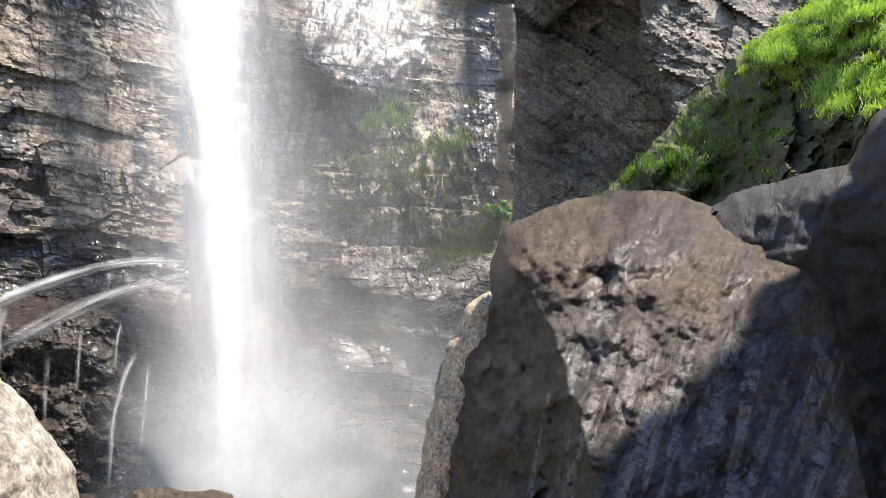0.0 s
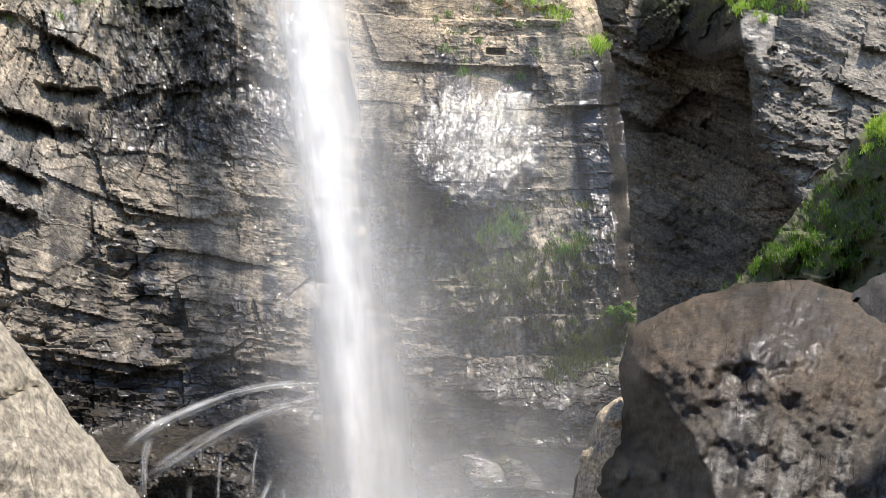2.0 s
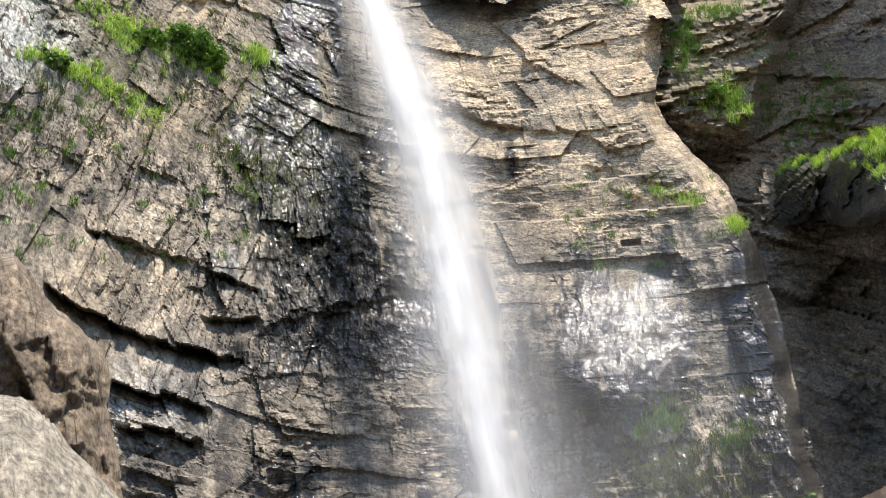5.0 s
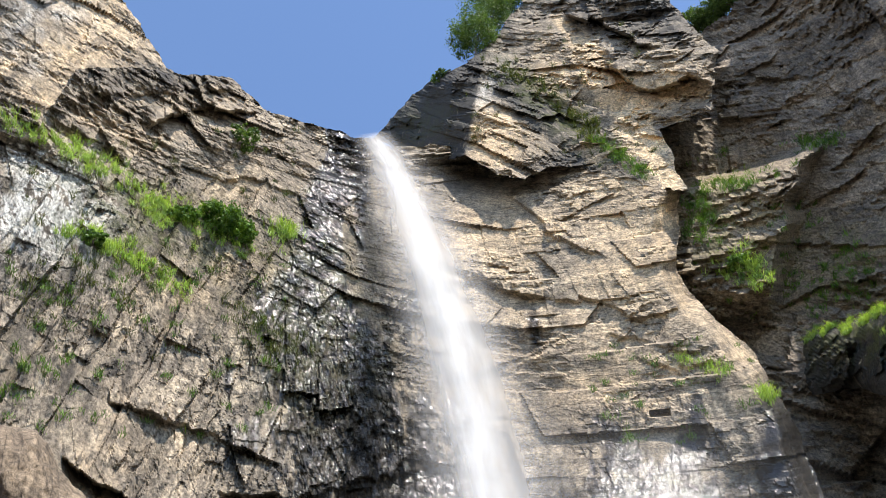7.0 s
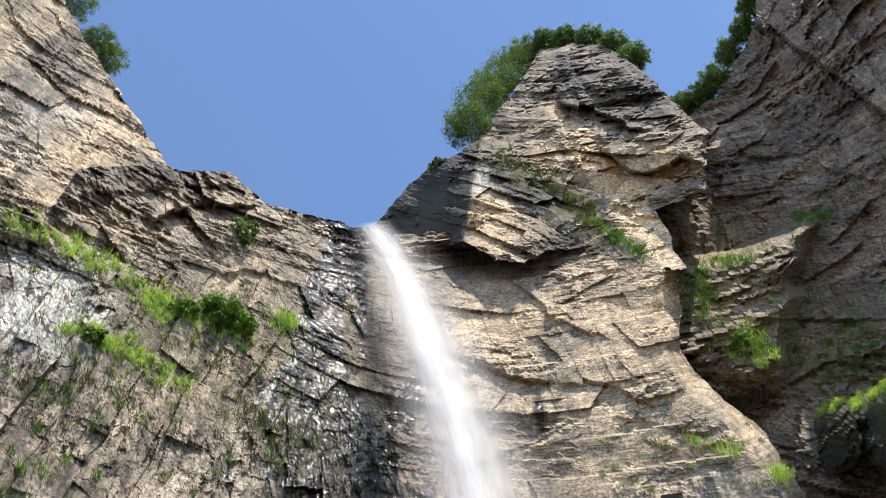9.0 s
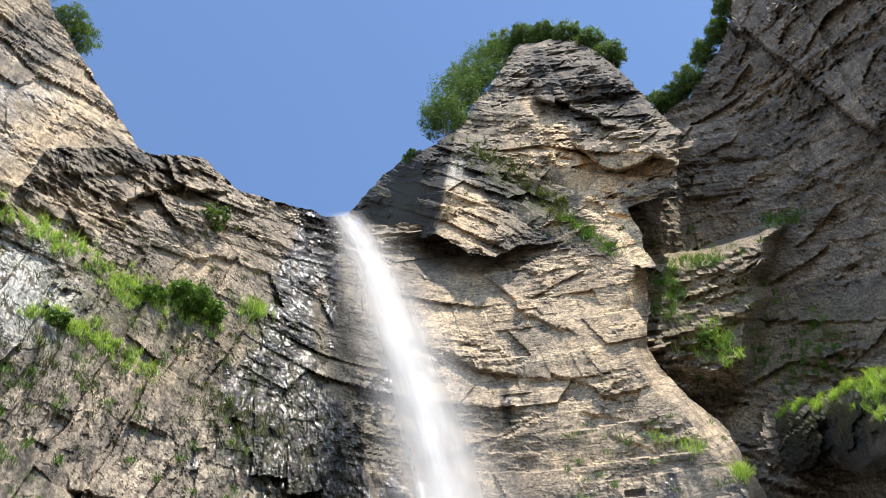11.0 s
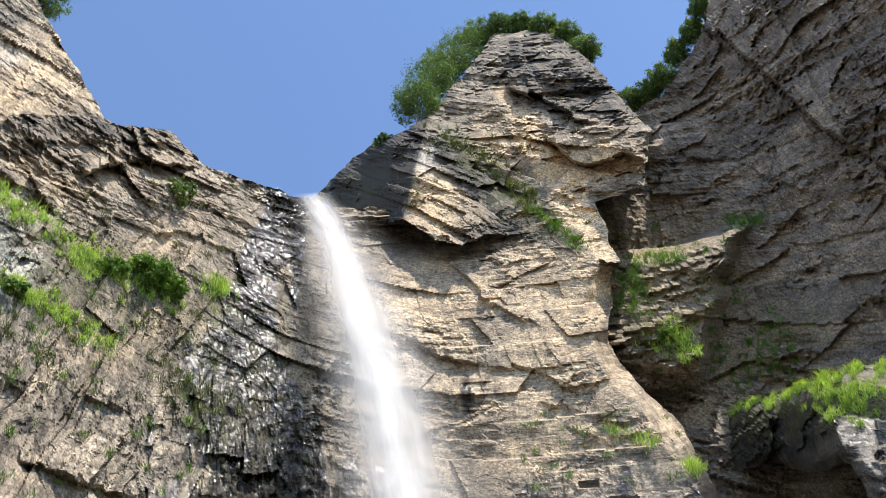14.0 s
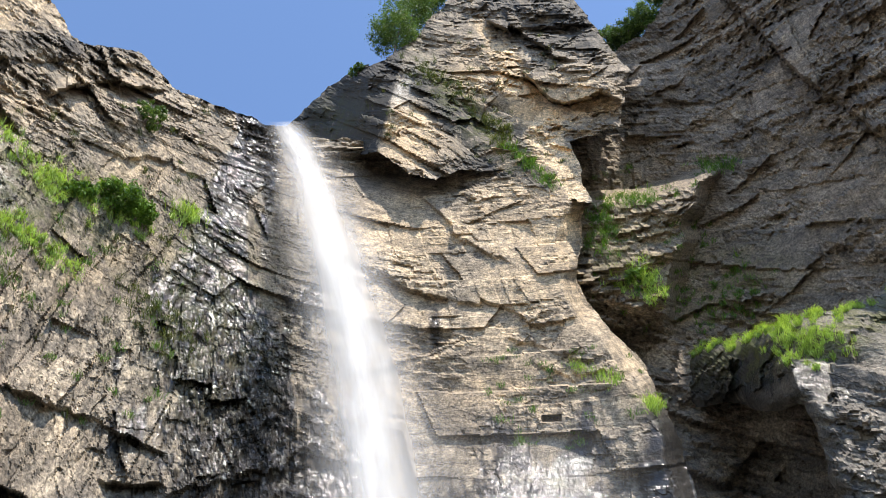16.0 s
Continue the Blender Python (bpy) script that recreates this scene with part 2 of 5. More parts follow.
def wave(x, y, seed):
    """Smooth value noise, -1 to 1."""
    ix, iy = np.floor(x), np.floor(y)
    fx, fy = x - ix, y - iy
    fx, fy = fx * fx * (3 - 2 * fx), fy * fy * (3 - 2 * fy)
    a, b = hashed(ix, iy, seed), hashed(ix + 1, iy, seed)
    c, d = hashed(ix, iy + 1, seed), hashed(ix + 1, iy + 1, seed)
    return 2 * ((a + (b - a) * fx) * (1 - fy) + (c + (d - c) * fx) * fy) - 1


def waves(x, y, seed, octaves=5, fall=0.55):
    total, amp = 0, 1.0
    for k in range(octaves):
        total = total + amp * wave(x * 2 ** k + 13.7 * k, y * 2 ** k - 7.1 * k, seed + k)
        amp *= fall
    return total


def blocks(x, y, seed, tilt=1.0):
    """Broken blocks: each cell a leaning plane at its own depth. Returns the height and how near a seam is (0 to 1)."""
    ix, iy = np.floor(x), np.floor(y)
    f1, f2 = np.full(x.shape, 9.0), np.full(x.shape, 9.0)
    h = np.zeros(x.shape)
    for i in (-1, 0, 1):
        for j in (-1, 0, 1):
            cx, cy = ix + i, iy + j
            px, py = cx + hashed(cx, cy, seed), cy + hashed(cx, cy, seed + 1)
            dx, dy = x - px, y - py
            dd = np.sqrt(dx * dx + dy * dy)
            near = dd < f1
            f2 = np.where(near, f1, np.minimum(f2, dd))
            hh = hashed(cx, cy, seed + 2) - 0.5 + tilt * ((hashed(cx, cy, seed + 3) - 0.5) * dx + (hashed(cx, cy, seed + 4) - 0.5) * dy)
            h = np.where(near, hh, h)
            f1 = np.where(near, dd, f1)
    return h, np.clip(1 - (f2 - f1) / 0.12, 0, 1)


def turned(x, y, deg):
    c, s = np.cos(np.radians(deg)), np.sin(np.radians(deg))
    return c * x + s * y, c * y - s * x


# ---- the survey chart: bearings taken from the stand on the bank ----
# a plate 14.8 units off, facing 12 degrees left of ahead and 33 degrees up; u to the right, v up the plate
PLATE = 14.8
_f = np.array(pose(0, 0, 0, 33, 0, 12) @ Vector((0, 1, 0)))
_r = np.array(pose(0, 0, 0, 0, 0, 12) @ Vector((1, 0, 0)))
_u = np.cross(_r, _f)


def bearing(u, v):
    """Directions from the stand, scaled to one metre over the ground."""
    u, v = np.asarray(u, float), np.asarray(v, float)
    d = _f * PLATE + u[..., None] * _r + v[..., None] * _u
    return d / np.hypot(d[..., 0], d[..., 1])[..., None]


def azimuth(d):
    return np.degrees(np.arctan2(d[..., 0], d[..., 1]))


def at(u, v, r):
    """The place r metres off, over the ground, on that bearing."""
    return np.array(EYE) + bearing(u, v) * np.asarray(r, float)[..., None]


def plan(points, batter):
    """A wall given in plan by bearing and distance, leaning back by batter metres a metre."""
    az, r0 = zip(*points)

    def reach(u, v):
        d = bearing(u, v)
        return (np.interp(azimuth(d), az, r0) + 1.6 * batter) / np.maximum(1 - batter * d[..., 2], 0.25)
    return reach


def away(poly, u, v):
    """Signed distance to a closed outline, negative inside."""
    p = np.array(poly, float)
    best, inside = np.full(u.shape, 1e9), np.zeros(u.shape, bool)
    for (x0, y0), (x1, y1) in zip(p, np.roll(p, -1, 0)):
        ex, ey = x1 - x0, y1 - y0
        k = np.clip(((u - x0) * ex + (v - y0) * ey) / (ex * ex + ey * ey + 1e-12), 0, 1)
        best = np.minimum(best, np.hypot(u - x0 - k * ex, v - y0 - k * ey))
        if y0 != y1:
            inside ^= ((y0 > v) != (y1 > v)) & (u < ex * (v - y0) / ey + x0)
    return np.where(inside, -best, best)


def line_drop(points, u, v):
    """Height of v over a line given left to right, and 1 along the line, fading to 0 past its ends."""
    pu, pv = zip(*points)
    along = np.clip((u - pu[0]) / 0.25, 0, 1) * np.clip((pu[-1] - u) / 0.25, 0, 1)
    return v - np.interp(u, pu, pv), along


def lip(points, u, v, out, tall, under=0.0):
    """A ledge that juts out over a line in broken blocks and dies away upwards; under: a hollow below it."""
    h, along = line_drop(points, u, v)
    key = int(out * 13 + tall * 7 + 100 * abs(points[0][0]))
    uu = u + 0.12 * wave(u * 1.3, v * 1.3, 91) + 0.3 * v
    i1, i2 = np.floor(uu * 1.7), np.floor(uu * 5.3)
    h = h + 0.16 * (hashed(i1, 0 * i1, key) - 0.5) + 0.07 * (hashed(i2, 0 * i2, key + 1) - 0.5) + 0.02 * wave(u * 9, v * 2, 92)
    along = along * np.clip(0.35 + 0.75 * hashed(i1, 0 * i1, key + 2) + 0.3 * (hashed(i2, 0 * i2, key + 3) - 0.5), 0.1, 1.15)
    out, under = 0.6 * out, 0.6 * under
    over = np.clip(h / 0.07 + 0.5, 0, 1)
    return along * (out * over * np.exp(-np.maximum(h, 0) / tall) - under * (1 - over) * np.exp(np.minimum(h, 0) / 0.18))


def spot(u, v, cu, cv, ru, rv, turn=0.0):
    x, y = turned(u - cu, v - cv, turn)
    return np.exp(-(x / ru) ** 2 - (y / rv) ** 2)


sheets = {}


def part(name, bm_or_mesh, material, parent=None, label=""):
    me = bm_or_mesh
    if isinstance(me, bmesh.types.BMesh):
        me = bpy.data.meshes.new(name)
        bm_or_mesh.to_mesh(me)
        bm_or_mesh.free()
    if material:
        me.materials.clear()
        me.materials.append(material)
    ob = new(name, me)
    if parent:
        ob.parent = parent
    if label:
        ob["label"] = label
    return ob


def mesh_of(name, verts, faces, maps=None, smooth=True):
    """A mesh from computed arrays, with per-vertex maps."""
    me = bpy.data.meshes.new(name)
    faces = np.asarray(faces)
    k = faces.shape[1]
    me.vertices.add(len(verts))
    me.vertices.foreach_set("co", np.asarray(verts, np.float32).ravel())
    me.loops.add(faces.size)
    me.loops.foreach_set("vertex_index", faces.ravel().astype(np.int32))
    me.polygons.add(len(faces))
    me.polygons.foreach_set("loop_start", np.arange(0, faces.size, k, dtype=np.int32))
    me.polygons.foreach_set("use_smooth", np.full(len(faces), smooth))
    for key, val in (maps or {}).items():
        if np.ndim(val) == 2:
            me.attributes.new(key, "FLOAT_VECTOR", "POINT").data.foreach_set("vector", np.asarray(val, np.float32).ravel())
        else:
            me.attributes.new(key, "FLOAT", "POINT").data.foreach_set("value", np.asarray(val, np.float32).ravel())
    me.update(calc_edges=True)
    me.validate()
    return me


def rock_body(name, poly, step, depth, material, maps=None, ragged=0.04, skirt=8.0, solid=None, smooth=False, soften=0):
    """A rock face inside an outline of the chart. depth(u, v, sd) gives metres and seams. skirt: how far its rim runs back.
    solid: thickness of the back of a free-standing rock."""
    p = np.array(poly)
    u, v = np.meshgrid(np.arange(p[:, 0].min() - step, p[:, 0].max() + 2 * step, step),
                       np.arange(p[:, 1].min() - step, p[:, 1].max() + 2 * step, step))
    sd = away(poly, u, v)
    if ragged:
        sd = sd + ragged * waves(u * 1.6, v * 1.6, 5, 4, 0.6) + 1.3 * ragged * blocks(u * 3.2, v * 3.2, 8, 1.0)[0]
    gv, gu = np.gradient(sd, step)
    g = np.maximum(np.hypot(gu, gv), 0.3)
    pull = np.where((sd > 0) & (sd < 1.5 * step), sd / g, 0)
    cu, cv = u - pull * gu / g, v - pull * gv / g
    r, seam, beds, chip = depth(cu, cv, -np.minimum(sd, 0))
    for _ in range(soften):
        for axis in (0, 1):
            r = 0.5 * r + 0.25 * (np.roll(r, 1, axis) + np.roll(r, -1, axis))
    keep = sd < 1.2 * step
    q = keep[:-1, :-1] & keep[1:, :-1] & keep[:-1, 1:] & keep[1:, 1:]
    idx = np.arange(u.size).reshape(u.shape)
    faces = np.stack([idx[:-1, :-1][q], idx[:-1, 1:][q], idx[1:, 1:][q], idx[1:, :-1][q]], 1)
    xyz = at(cu, cv, r).reshape(-1, 3)
    used = np.unique(faces)
    # rim edges occur once
    e = np.concatenate([faces[:, [0, 1]], faces[:, [1, 2]], faces[:, [2, 3]], faces[:, [3, 0]]])
    key = np.sort(e, 1)
    _, first, count = np.unique(key[:, 0] * u.size + key[:, 1], return_index=True, return_counts=True)
    rim = e[first[count == 1]]
    names = {"seam": seam, "chip": chip}
    for kk, fn in (maps or {}).items():
        names[kk] = fn(cu, cv)
    flat = {kk: np.broadcast_to(val, u.shape).ravel() for kk, val in names.items()}
    flat["beds"] = beds.reshape(-1, 3)
    extra_v, extra_f, origin = [], [], []
    if solid is not None:
        back = at(cu, cv, r + solid * np.sqrt(np.clip(-sd, 0, 3)) + 0.02).reshape(-1, 3)
        extra_v.append(back)
        extra_f += [faces[:, ::-1] + u.size, np.stack([rim[:, 1], rim[:, 0], rim[:, 0] + u.size, rim[:, 1] + u.size], 1)]
        used = np.concatenate([used, used + u.size])
        flat = {kk: np.concatenate([a, a]) for kk, a in flat.items()}
    elif skirt:
        ray = bearing(cu, cv).reshape(-1, 3)
        extra_v.append(xyz + ray * skirt)
        extra_f.append(np.stack([rim[:, 1], rim[:, 0], rim[:, 0] + u.size, rim[:, 1] + u.size], 1))
        used = np.unique(np.concatenate([used, rim.ravel() + u.size]))
        flat = {kk: np.concatenate([a, a]) for kk, a in flat.items()}
    verts = np.concatenate([xyz] + extra_v)
    faces = np.concatenate([faces] + extra_f)
    remap = np.zeros(len(verts), np.int64)
    remap[used] = np.arange(len(used))
    ob = part(name, mesh_of(name, verts[used], remap[faces][:, ::-1], {kk: a[used] for kk, a in flat.items()}, smooth), material)
    sheets[name] = (u[0, 0], v[0, 0], step, r, sd)
    return ob


def reach_on(name, u, v):
    """Distance of a rock face on a bearing, and how far inside its outline."""
    u0, v0, step, r, sd = sheets[name]
    j = int(np.clip(round((u - u0) / step), 0, r.shape[1] - 1))
    i = int(np.clip(round((v - v0) / step), 0, r.shape[0] - 1))
    return float(r[i, j]), float(-sd[i, j])


def pieces(a, b, wide, tall, seed, tilt=1.3):
    """Pieces between two sets of joints: rows across b, cut along a. Height, seam and tone of each."""
    y = b / tall + 0.28 * wave(b / tall * 0.6 + seed, 0 * b, seed + 8)
    iy = np.floor(y)
    row = hashed(iy, 0 * iy, seed)
    x = a / wide * (0.6 + 0.9 * row) + 11 * hashed(iy, 0 * iy, seed + 1) + (row - 0.5) * 0.9 * (y - iy)
    x = x + 0.3 * wave(x * 0.6, iy * 3.7, seed + 9)
    ix = np.floor(x)
    fx, fy = x - ix - 0.5, y - iy - 0.5
    h = 0.75 * (hashed(ix, iy, seed + 2) - 0.5) + 0.35 * (row - 0.5) + tilt * ((hashed(ix, iy, seed + 3) - 0.5) * fx + (hashed(ix, iy, seed + 4) - 0.42) * fy)
    edge = np.minimum((0.5 - np.abs(fy)) * tall, (0.5 - np.abs(fx)) * wide)
    return h, np.clip(1 - edge / 0.07, 0, 1), hashed(ix, iy, seed + 5)


def jointed(u, v, r, seed, lean, wide, tall, amp, smooth=0.0, crumb=0.3):
    """Relief of a jointed face in pieces of three sizes, their long side leaning by that many degrees, broken in patches."""
    d = bearing(u, v)
    s, z = np.radians(azimuth(d)) * 42.0, r * d[..., 2]
    s0, z0 = s, z
    s = s + 0.22 * waves(s0 / 7, z0 / 7, seed + 40, 3) + 0.07 * waves(s0 / 1.1, z0 / 1.1, seed + 41, 2)
    z = z + 0.18 * waves(s0 / 6, z0 / 6, seed + 50, 3) + 0.07 * waves(s0 / 0.9, z0 / 0.9, seed + 51, 2)
    a, b = turned(s, z, lean)
    h1, s1, t1 = pieces(a, b, wide * 2.7, tall * 3.1, seed)
    h2, s2, t2 = pieces(a, b, wide, tall, seed + 10)
    c, e = turned(a, b, 9)
    h3, s3, t3 = pieces(c, e, wide * 0.42, tall * 0.45, seed + 20, 1.3)
    h4 = blocks(s0 / 0.55, z0 / 0.45, seed + 25, 1.6)[0]
    rough = np.clip(0.62 - smooth + 0.75 * waves(s0 / 3.2, z0 / 3.2, seed + 60, 4), 0.06, 1.3)
    h = amp * (1.7 * h1 + rough * (0.95 * h2 + 0.45 * h3 + crumb * h4) + 0.12 * waves(s0 / 1.4, z0 / 1.4, seed + 30, 4))
    tone = np.clip(0.5 + 0.55 * (t1 - 0.5) + np.minimum(rough, 1) * (0.55 * (t2 - 0.5) + 0.35 * (t3 - 0.5)), 0, 1)
    seam = np.clip(0.5 * s1 + np.minimum(rough, 1) * (0.5 * s2 + 0.3 * s3), 0, 1)
    return h, seam, np.stack([a, b, tone], -1), np.clip(rough, 0.1, 1)


def courses(u, v, r, seed, tall, wide):
    """Thin beds broken by upright joints: every piece stands at its own depth."""
    d = bearing(u, v)
    s, z = np.radians(azimuth(d)) * 42.0, r * d[..., 2]
    z = z / tall + 0.5 * waves(s / 7, z / 7, seed, 3) + 0.06 * s / tall
    iy = np.floor(z)
    x = s / wide * (0.7 + 0.8 * hashed(iy, 0 * iy, seed + 2)) + 9 * hashed(iy, 0 * iy, seed + 3) + 0.25 * wave(s * 2, z, seed + 6)
    ix = np.floor(x)
    gap = np.minimum(z - iy, 1 - (z - iy)) * tall
    out = 0.6 * hashed(iy, 0 * iy, seed + 4) + 0.45 * hashed(ix, iy, seed + 5) + 0.25 * (x - ix - 0.5) * (hashed(ix, iy, seed + 7) - 0.5)
    return out - 0.5, np.clip(1 - gap / 0.06, 0, 1)


# ---- the big rock faces ----
main_plan = plan([(-80, 26), (-60, 30), (-45, 35), (-30, 40), (-15, 42), (0, 41), (10, 40)], 0.15)
MAIN = [(-13, -14), (-13, 7.9), (-10.7, 7.43), (-9.74, 6.83), (-8.96, 7.76), (-8.1, 7.7), (-6.87, 7.39), (-5.68, 7.12), (-5.2, 6.6),
        (-4.9, 6.26), (-4.2, 5.98), (-3.56, 5.74), (-3.3, 5.52), (-2.9, 5.48), (-2.6, 5.3), (-1.5, 5.15), (0.5, 5.0), (2.2, 4.6),
        (2.5, 3.8), (2.27, 2.4), (2.42, 1.95), (3.3, 0.85), (3.84, -0.4), (4.05, -1.5), (4.26, -2.83), (4.5, -4.4), (4.5, -5.2), (5.2, -6.5), (5.2, -14)]
EDGE_V = (-14, -6.5, -5.2, -4.4, -2.83, -1.5, -0.4, 0.85, 1.95, 2.4, 3.8, 4.6)
EDGE_U = (5.2, 5.2, 4.5, 4.5, 4.26, 4.05, 3.84, 3.3, 2.42, 2.27, 2.5, 2.2)


def main_depth(u, v, inner):
    r = main_plan(u, v)
    left = 1 / (1 + np.exp((u + 3.6 + 0.25 * v) * 2.2))        # the jointed left part
    low = 1 / (1 + np.exp((v + 2.2) * 4))                       # the thin-bedded foot
    top = 1 / (1 + np.exp(-(v - 5.3 + 0.12 * (u + 6)) * 5))    # flat beds under the rim
    h_l, s_l, b_l, k_l = jointed(u, v, r, 11, 80, 2.6, 0.8, 0.5, 0.15, 0.05)
    h_r, s_r, b_r, k_r = jointed(u, v, r, 23, -7, 2.4, 1.0, 0.5, 0.3)
    h_b, s_b, b_b, k_b = jointed(u, v, r, 37, -3, 1.8, 0.7, 0.45, 0.05)
    h_t, s_t, b_t, k_t = jointed(u, v, r, 47, 27, 3.2, 0.9, 0.75)
    h_w, s_w, b_w, k_w = jointed(u, v, r, 53, 93, 1.5, 0.65, 0.75, 0.0, 0.1)
    column = spot(u, v, -3.4, 0.6, 1.6, 2.6)                    # upright columns of the wet streak
    h_l, s_l, b_l = h_l + column * (h_w - h_l), s_l + column * (s_w - s_l), np.where((column > 0.5)[..., None], b_w, b_l)
    h = left * h_l + (1 - left) * h_r
    h = h * (1 - low) + h_b * low
    h = h * (1 - top) + h_t * top
    seam = ((left * s_l + (1 - left) * s_r) * (1 - low) + s_b * low) * (1 - top) + s_t * top
    chip = ((left * k_l + (1 - left) * k_r) * (1 - low) + k_b * low) * (1 - top) + k_t * top
    jag = 0.25 * waves(u * 1.5, v * 1.5, 61, 3)
    beds = np.where((low + jag > 0.5)[..., None], b_b, np.where((left + jag > 0.5)[..., None], b_l, b_r))
    beds = np.where((top + jag > 0.5)[..., None], b_t, beds)
    # ledges and overhangs
    h = h + lip([(-1.9, 2.95), (-1.59, 2.8), (-0.74, 2.28), (0.4, 2.05), (1.31, 1.7), (1.7, 1.5)], u, v, 0.9, 1.0, 1.0)
    h = h + lip([(0.9, 1.35), (1.4, 1.22), (2.0, 0.98), (2.6, 1.0)], u, v, 0.5, 0.4, 0.5)
    h = h + lip([(1.35, 1.0), (2.2, 0.62), (3.2, 0.75)], u, v, 0.4, 0.35, 0.4)
    h = h + lip([(-1.9, 4.0), (-0.6, 4.1), (0.2, 3.3), (1.2, 2.7)], u, v, 0.9, 0.5)
    h = h + lip([(-9.2, 0.05), (-8.5, -0.5), (-7.3, -1.0), (-6.0, -1.5), (-5.4, -1.55)], u, v, 1.4, 0.5, 5.0)
    h = h + lip([(-8.3, 1.0), (-7.0, 0.55), (-6.2, 0.2), (-5.0, -0.45)], u, v, 1.0, 0.5, 1.4)
    h = h + lip([(-8.2, -1.75), (-7.2, -2.1), (-6.1, -2.5)], u, v, 1.4, 0.35, 5.0)
    h = h + lip([(-8.0, -2.65), (-7.2, -2.8), (-6.3, -3.0)], u, v, 1.0, 0.3, 4.0)
    h = h + lip([(-6.2, -0.85), (-5.6, -0.95), (-5.0, -0.9)], u, v, 0.8, 0.3, 4.0)
    h = h + lip([(-5.3, -1.25), (-4.2, -0.85), (-3.2, -0.72), (-2.5, -0.7)], u, v, 1.0, 0.6, 0.2)
    h = h + lip([(-6.1, -1.95), (-4.0, -1.95), (-2.2, -2.05), (-1.0, -2.2), (0.6, -2.6)], u, v, 0.5, 0.9)
    h = h + lip([(-7.5, -5.0), (-4.6, -3.2), (-2.0, -2.95), (0.2, -3.6)], u, v, 0.5, 0.5)
    h = h + lip([(-5.5, -6.2), (-3.2, -5.7), (-1.5, -5.9)], u, v, 0.8, 0.5)
    h = h + lip([(-8.9, 7.2), (-7.6, 7.0), (-6.6, 7.0), (-5.6, 6.8)], u, v, 1.3, 0.35, 0.4)
    h = h + lip([(-9.5, 6.65), (-8.6, 6.2), (-7.9, 5.9)], u, v, 0.9, 0.4)
    h = h + lip([(-7.5, 6.3), (-6.9, 6.5), (-6.0, 6.55), (-5.2, 6.35)], u, v, 2.6, 0.5, 3.0)
    h = h + lip([(-6.0, 5.0), (-5.0, 4.85), (-4.3, 4.55)], u, v, 0.9, 0.4)
    h = h + 0.9 * spot(u, v, -6.0, 5.9, 0.7, 0.5)
    h = h - 4.0 * spot(u, v, -1.1, 4.6, 1.1, 0.40)
    # small square hole
    h = h - 1.2 * (np.abs(u - 1.66 + 0.1 * v) < 0.17) * (np.abs(v + 0.05) < 0.06)
    # dark wet mound under the side jets and the broken foot to the right of the fall
    h = h + 5.0 / (1 + np.exp((v + 7.1 + 0.18 * np.abs(u + 2.5)) * 5)) * (1 / (1 + np.exp((u + 0.6) * 2))) * (1 + 0.15 * waves(u * 1.5, v * 1.5, 77))
    h = h + 2.5 / (1 + np.exp((v + 6.2) * 4)) / (1 + np.exp(-(u - 0.4) * 3))
    h = h + lip([(1.1, -6.3), (1.9, -6.7), (2.8, -6.8)], u, v, 1.6, 0.5, 0.6)
    h = h + lip([(0.6, -2.9), (1.6, -3.6), (2.6, -3.3)], u, v, 1.0, 0.4, 0.3)
    h = h + 1.4 * spot(u, v, 2.2, -4.6, 1.6, 1.3)
    # the right-hand corner rounds away
    e = np.interp(v, EDGE_V, EDGE_U) - u
    h = h - 3.5 * np.clip(1 - (e + 0.12 * wave(u * 3, v * 2.3, 172)) / 0.4, 0, 1) ** 1.6
    h = h + 0.15 * spot(e, v, 0.75, -0.5, 0.3, 2.5) - 0.3 * spot(e, v, 0.95, -1.6, 0.12, 1.6)
    # a polished slab turned to the right and up, and the broken wet steps under it
    k = 1 / (1 + np.exp((np.hypot((u - 1.25) / 1.4, (v + 1.7) / 1.25) - 1) * 7))
    kr = np.where(u > 1.25, 1 / (1 + np.exp((np.abs(v + 1.7) / 1.35 - 1) * 5)), k)
    h = h * (1 - 0.85 * k) - kr * (1.25 * np.clip(u - 2.1, -2.4, 0.3) + 0.4 * np.clip(u - 2.4, 0, 2)) - 0.9 * k * np.clip(v + 0.6, -2.6, 0.4) + 0.06 * k * waves(u * 5 - v, v * 1.8, 145, 4, 0.6)
    h = h - 1.0 * (u - 2.6) * spot(u, v, 2.6, -4.2, 1.3, 1.4)
    h = h + 0.35 * np.clip(spot(u, v, 2.6, -4.3, 1.8, 1.4) + spot(u, v, -3.6, 0.2, 1.5, 2.0), 0, 1) * waves(u * 9, v * 4.5, 141, 3)
    return r - h, seam, beds, chip


def torn(u, v, seed, much):
    """A mask torn into upright streaks."""
    return np.clip(0.5 + much * waves(u * 3.5, v * 0.8, seed, 4), 0, 1)


def streak(v):
    """Middle and half width of the dark wet streak that runs down from the lip."""
    return (np.interp(v, (-2, 0, 2.2, 3.2, 4.2, 5.5), (-3.5, -3.85, -4.1, -4.1, -3.8, -3.4)),
            np.interp(v, (-2, 0, 1.5, 2.6, 3.2, 5.5), (1.9, 1.5, 1.3, 1.0, 0.55, 0.32)))


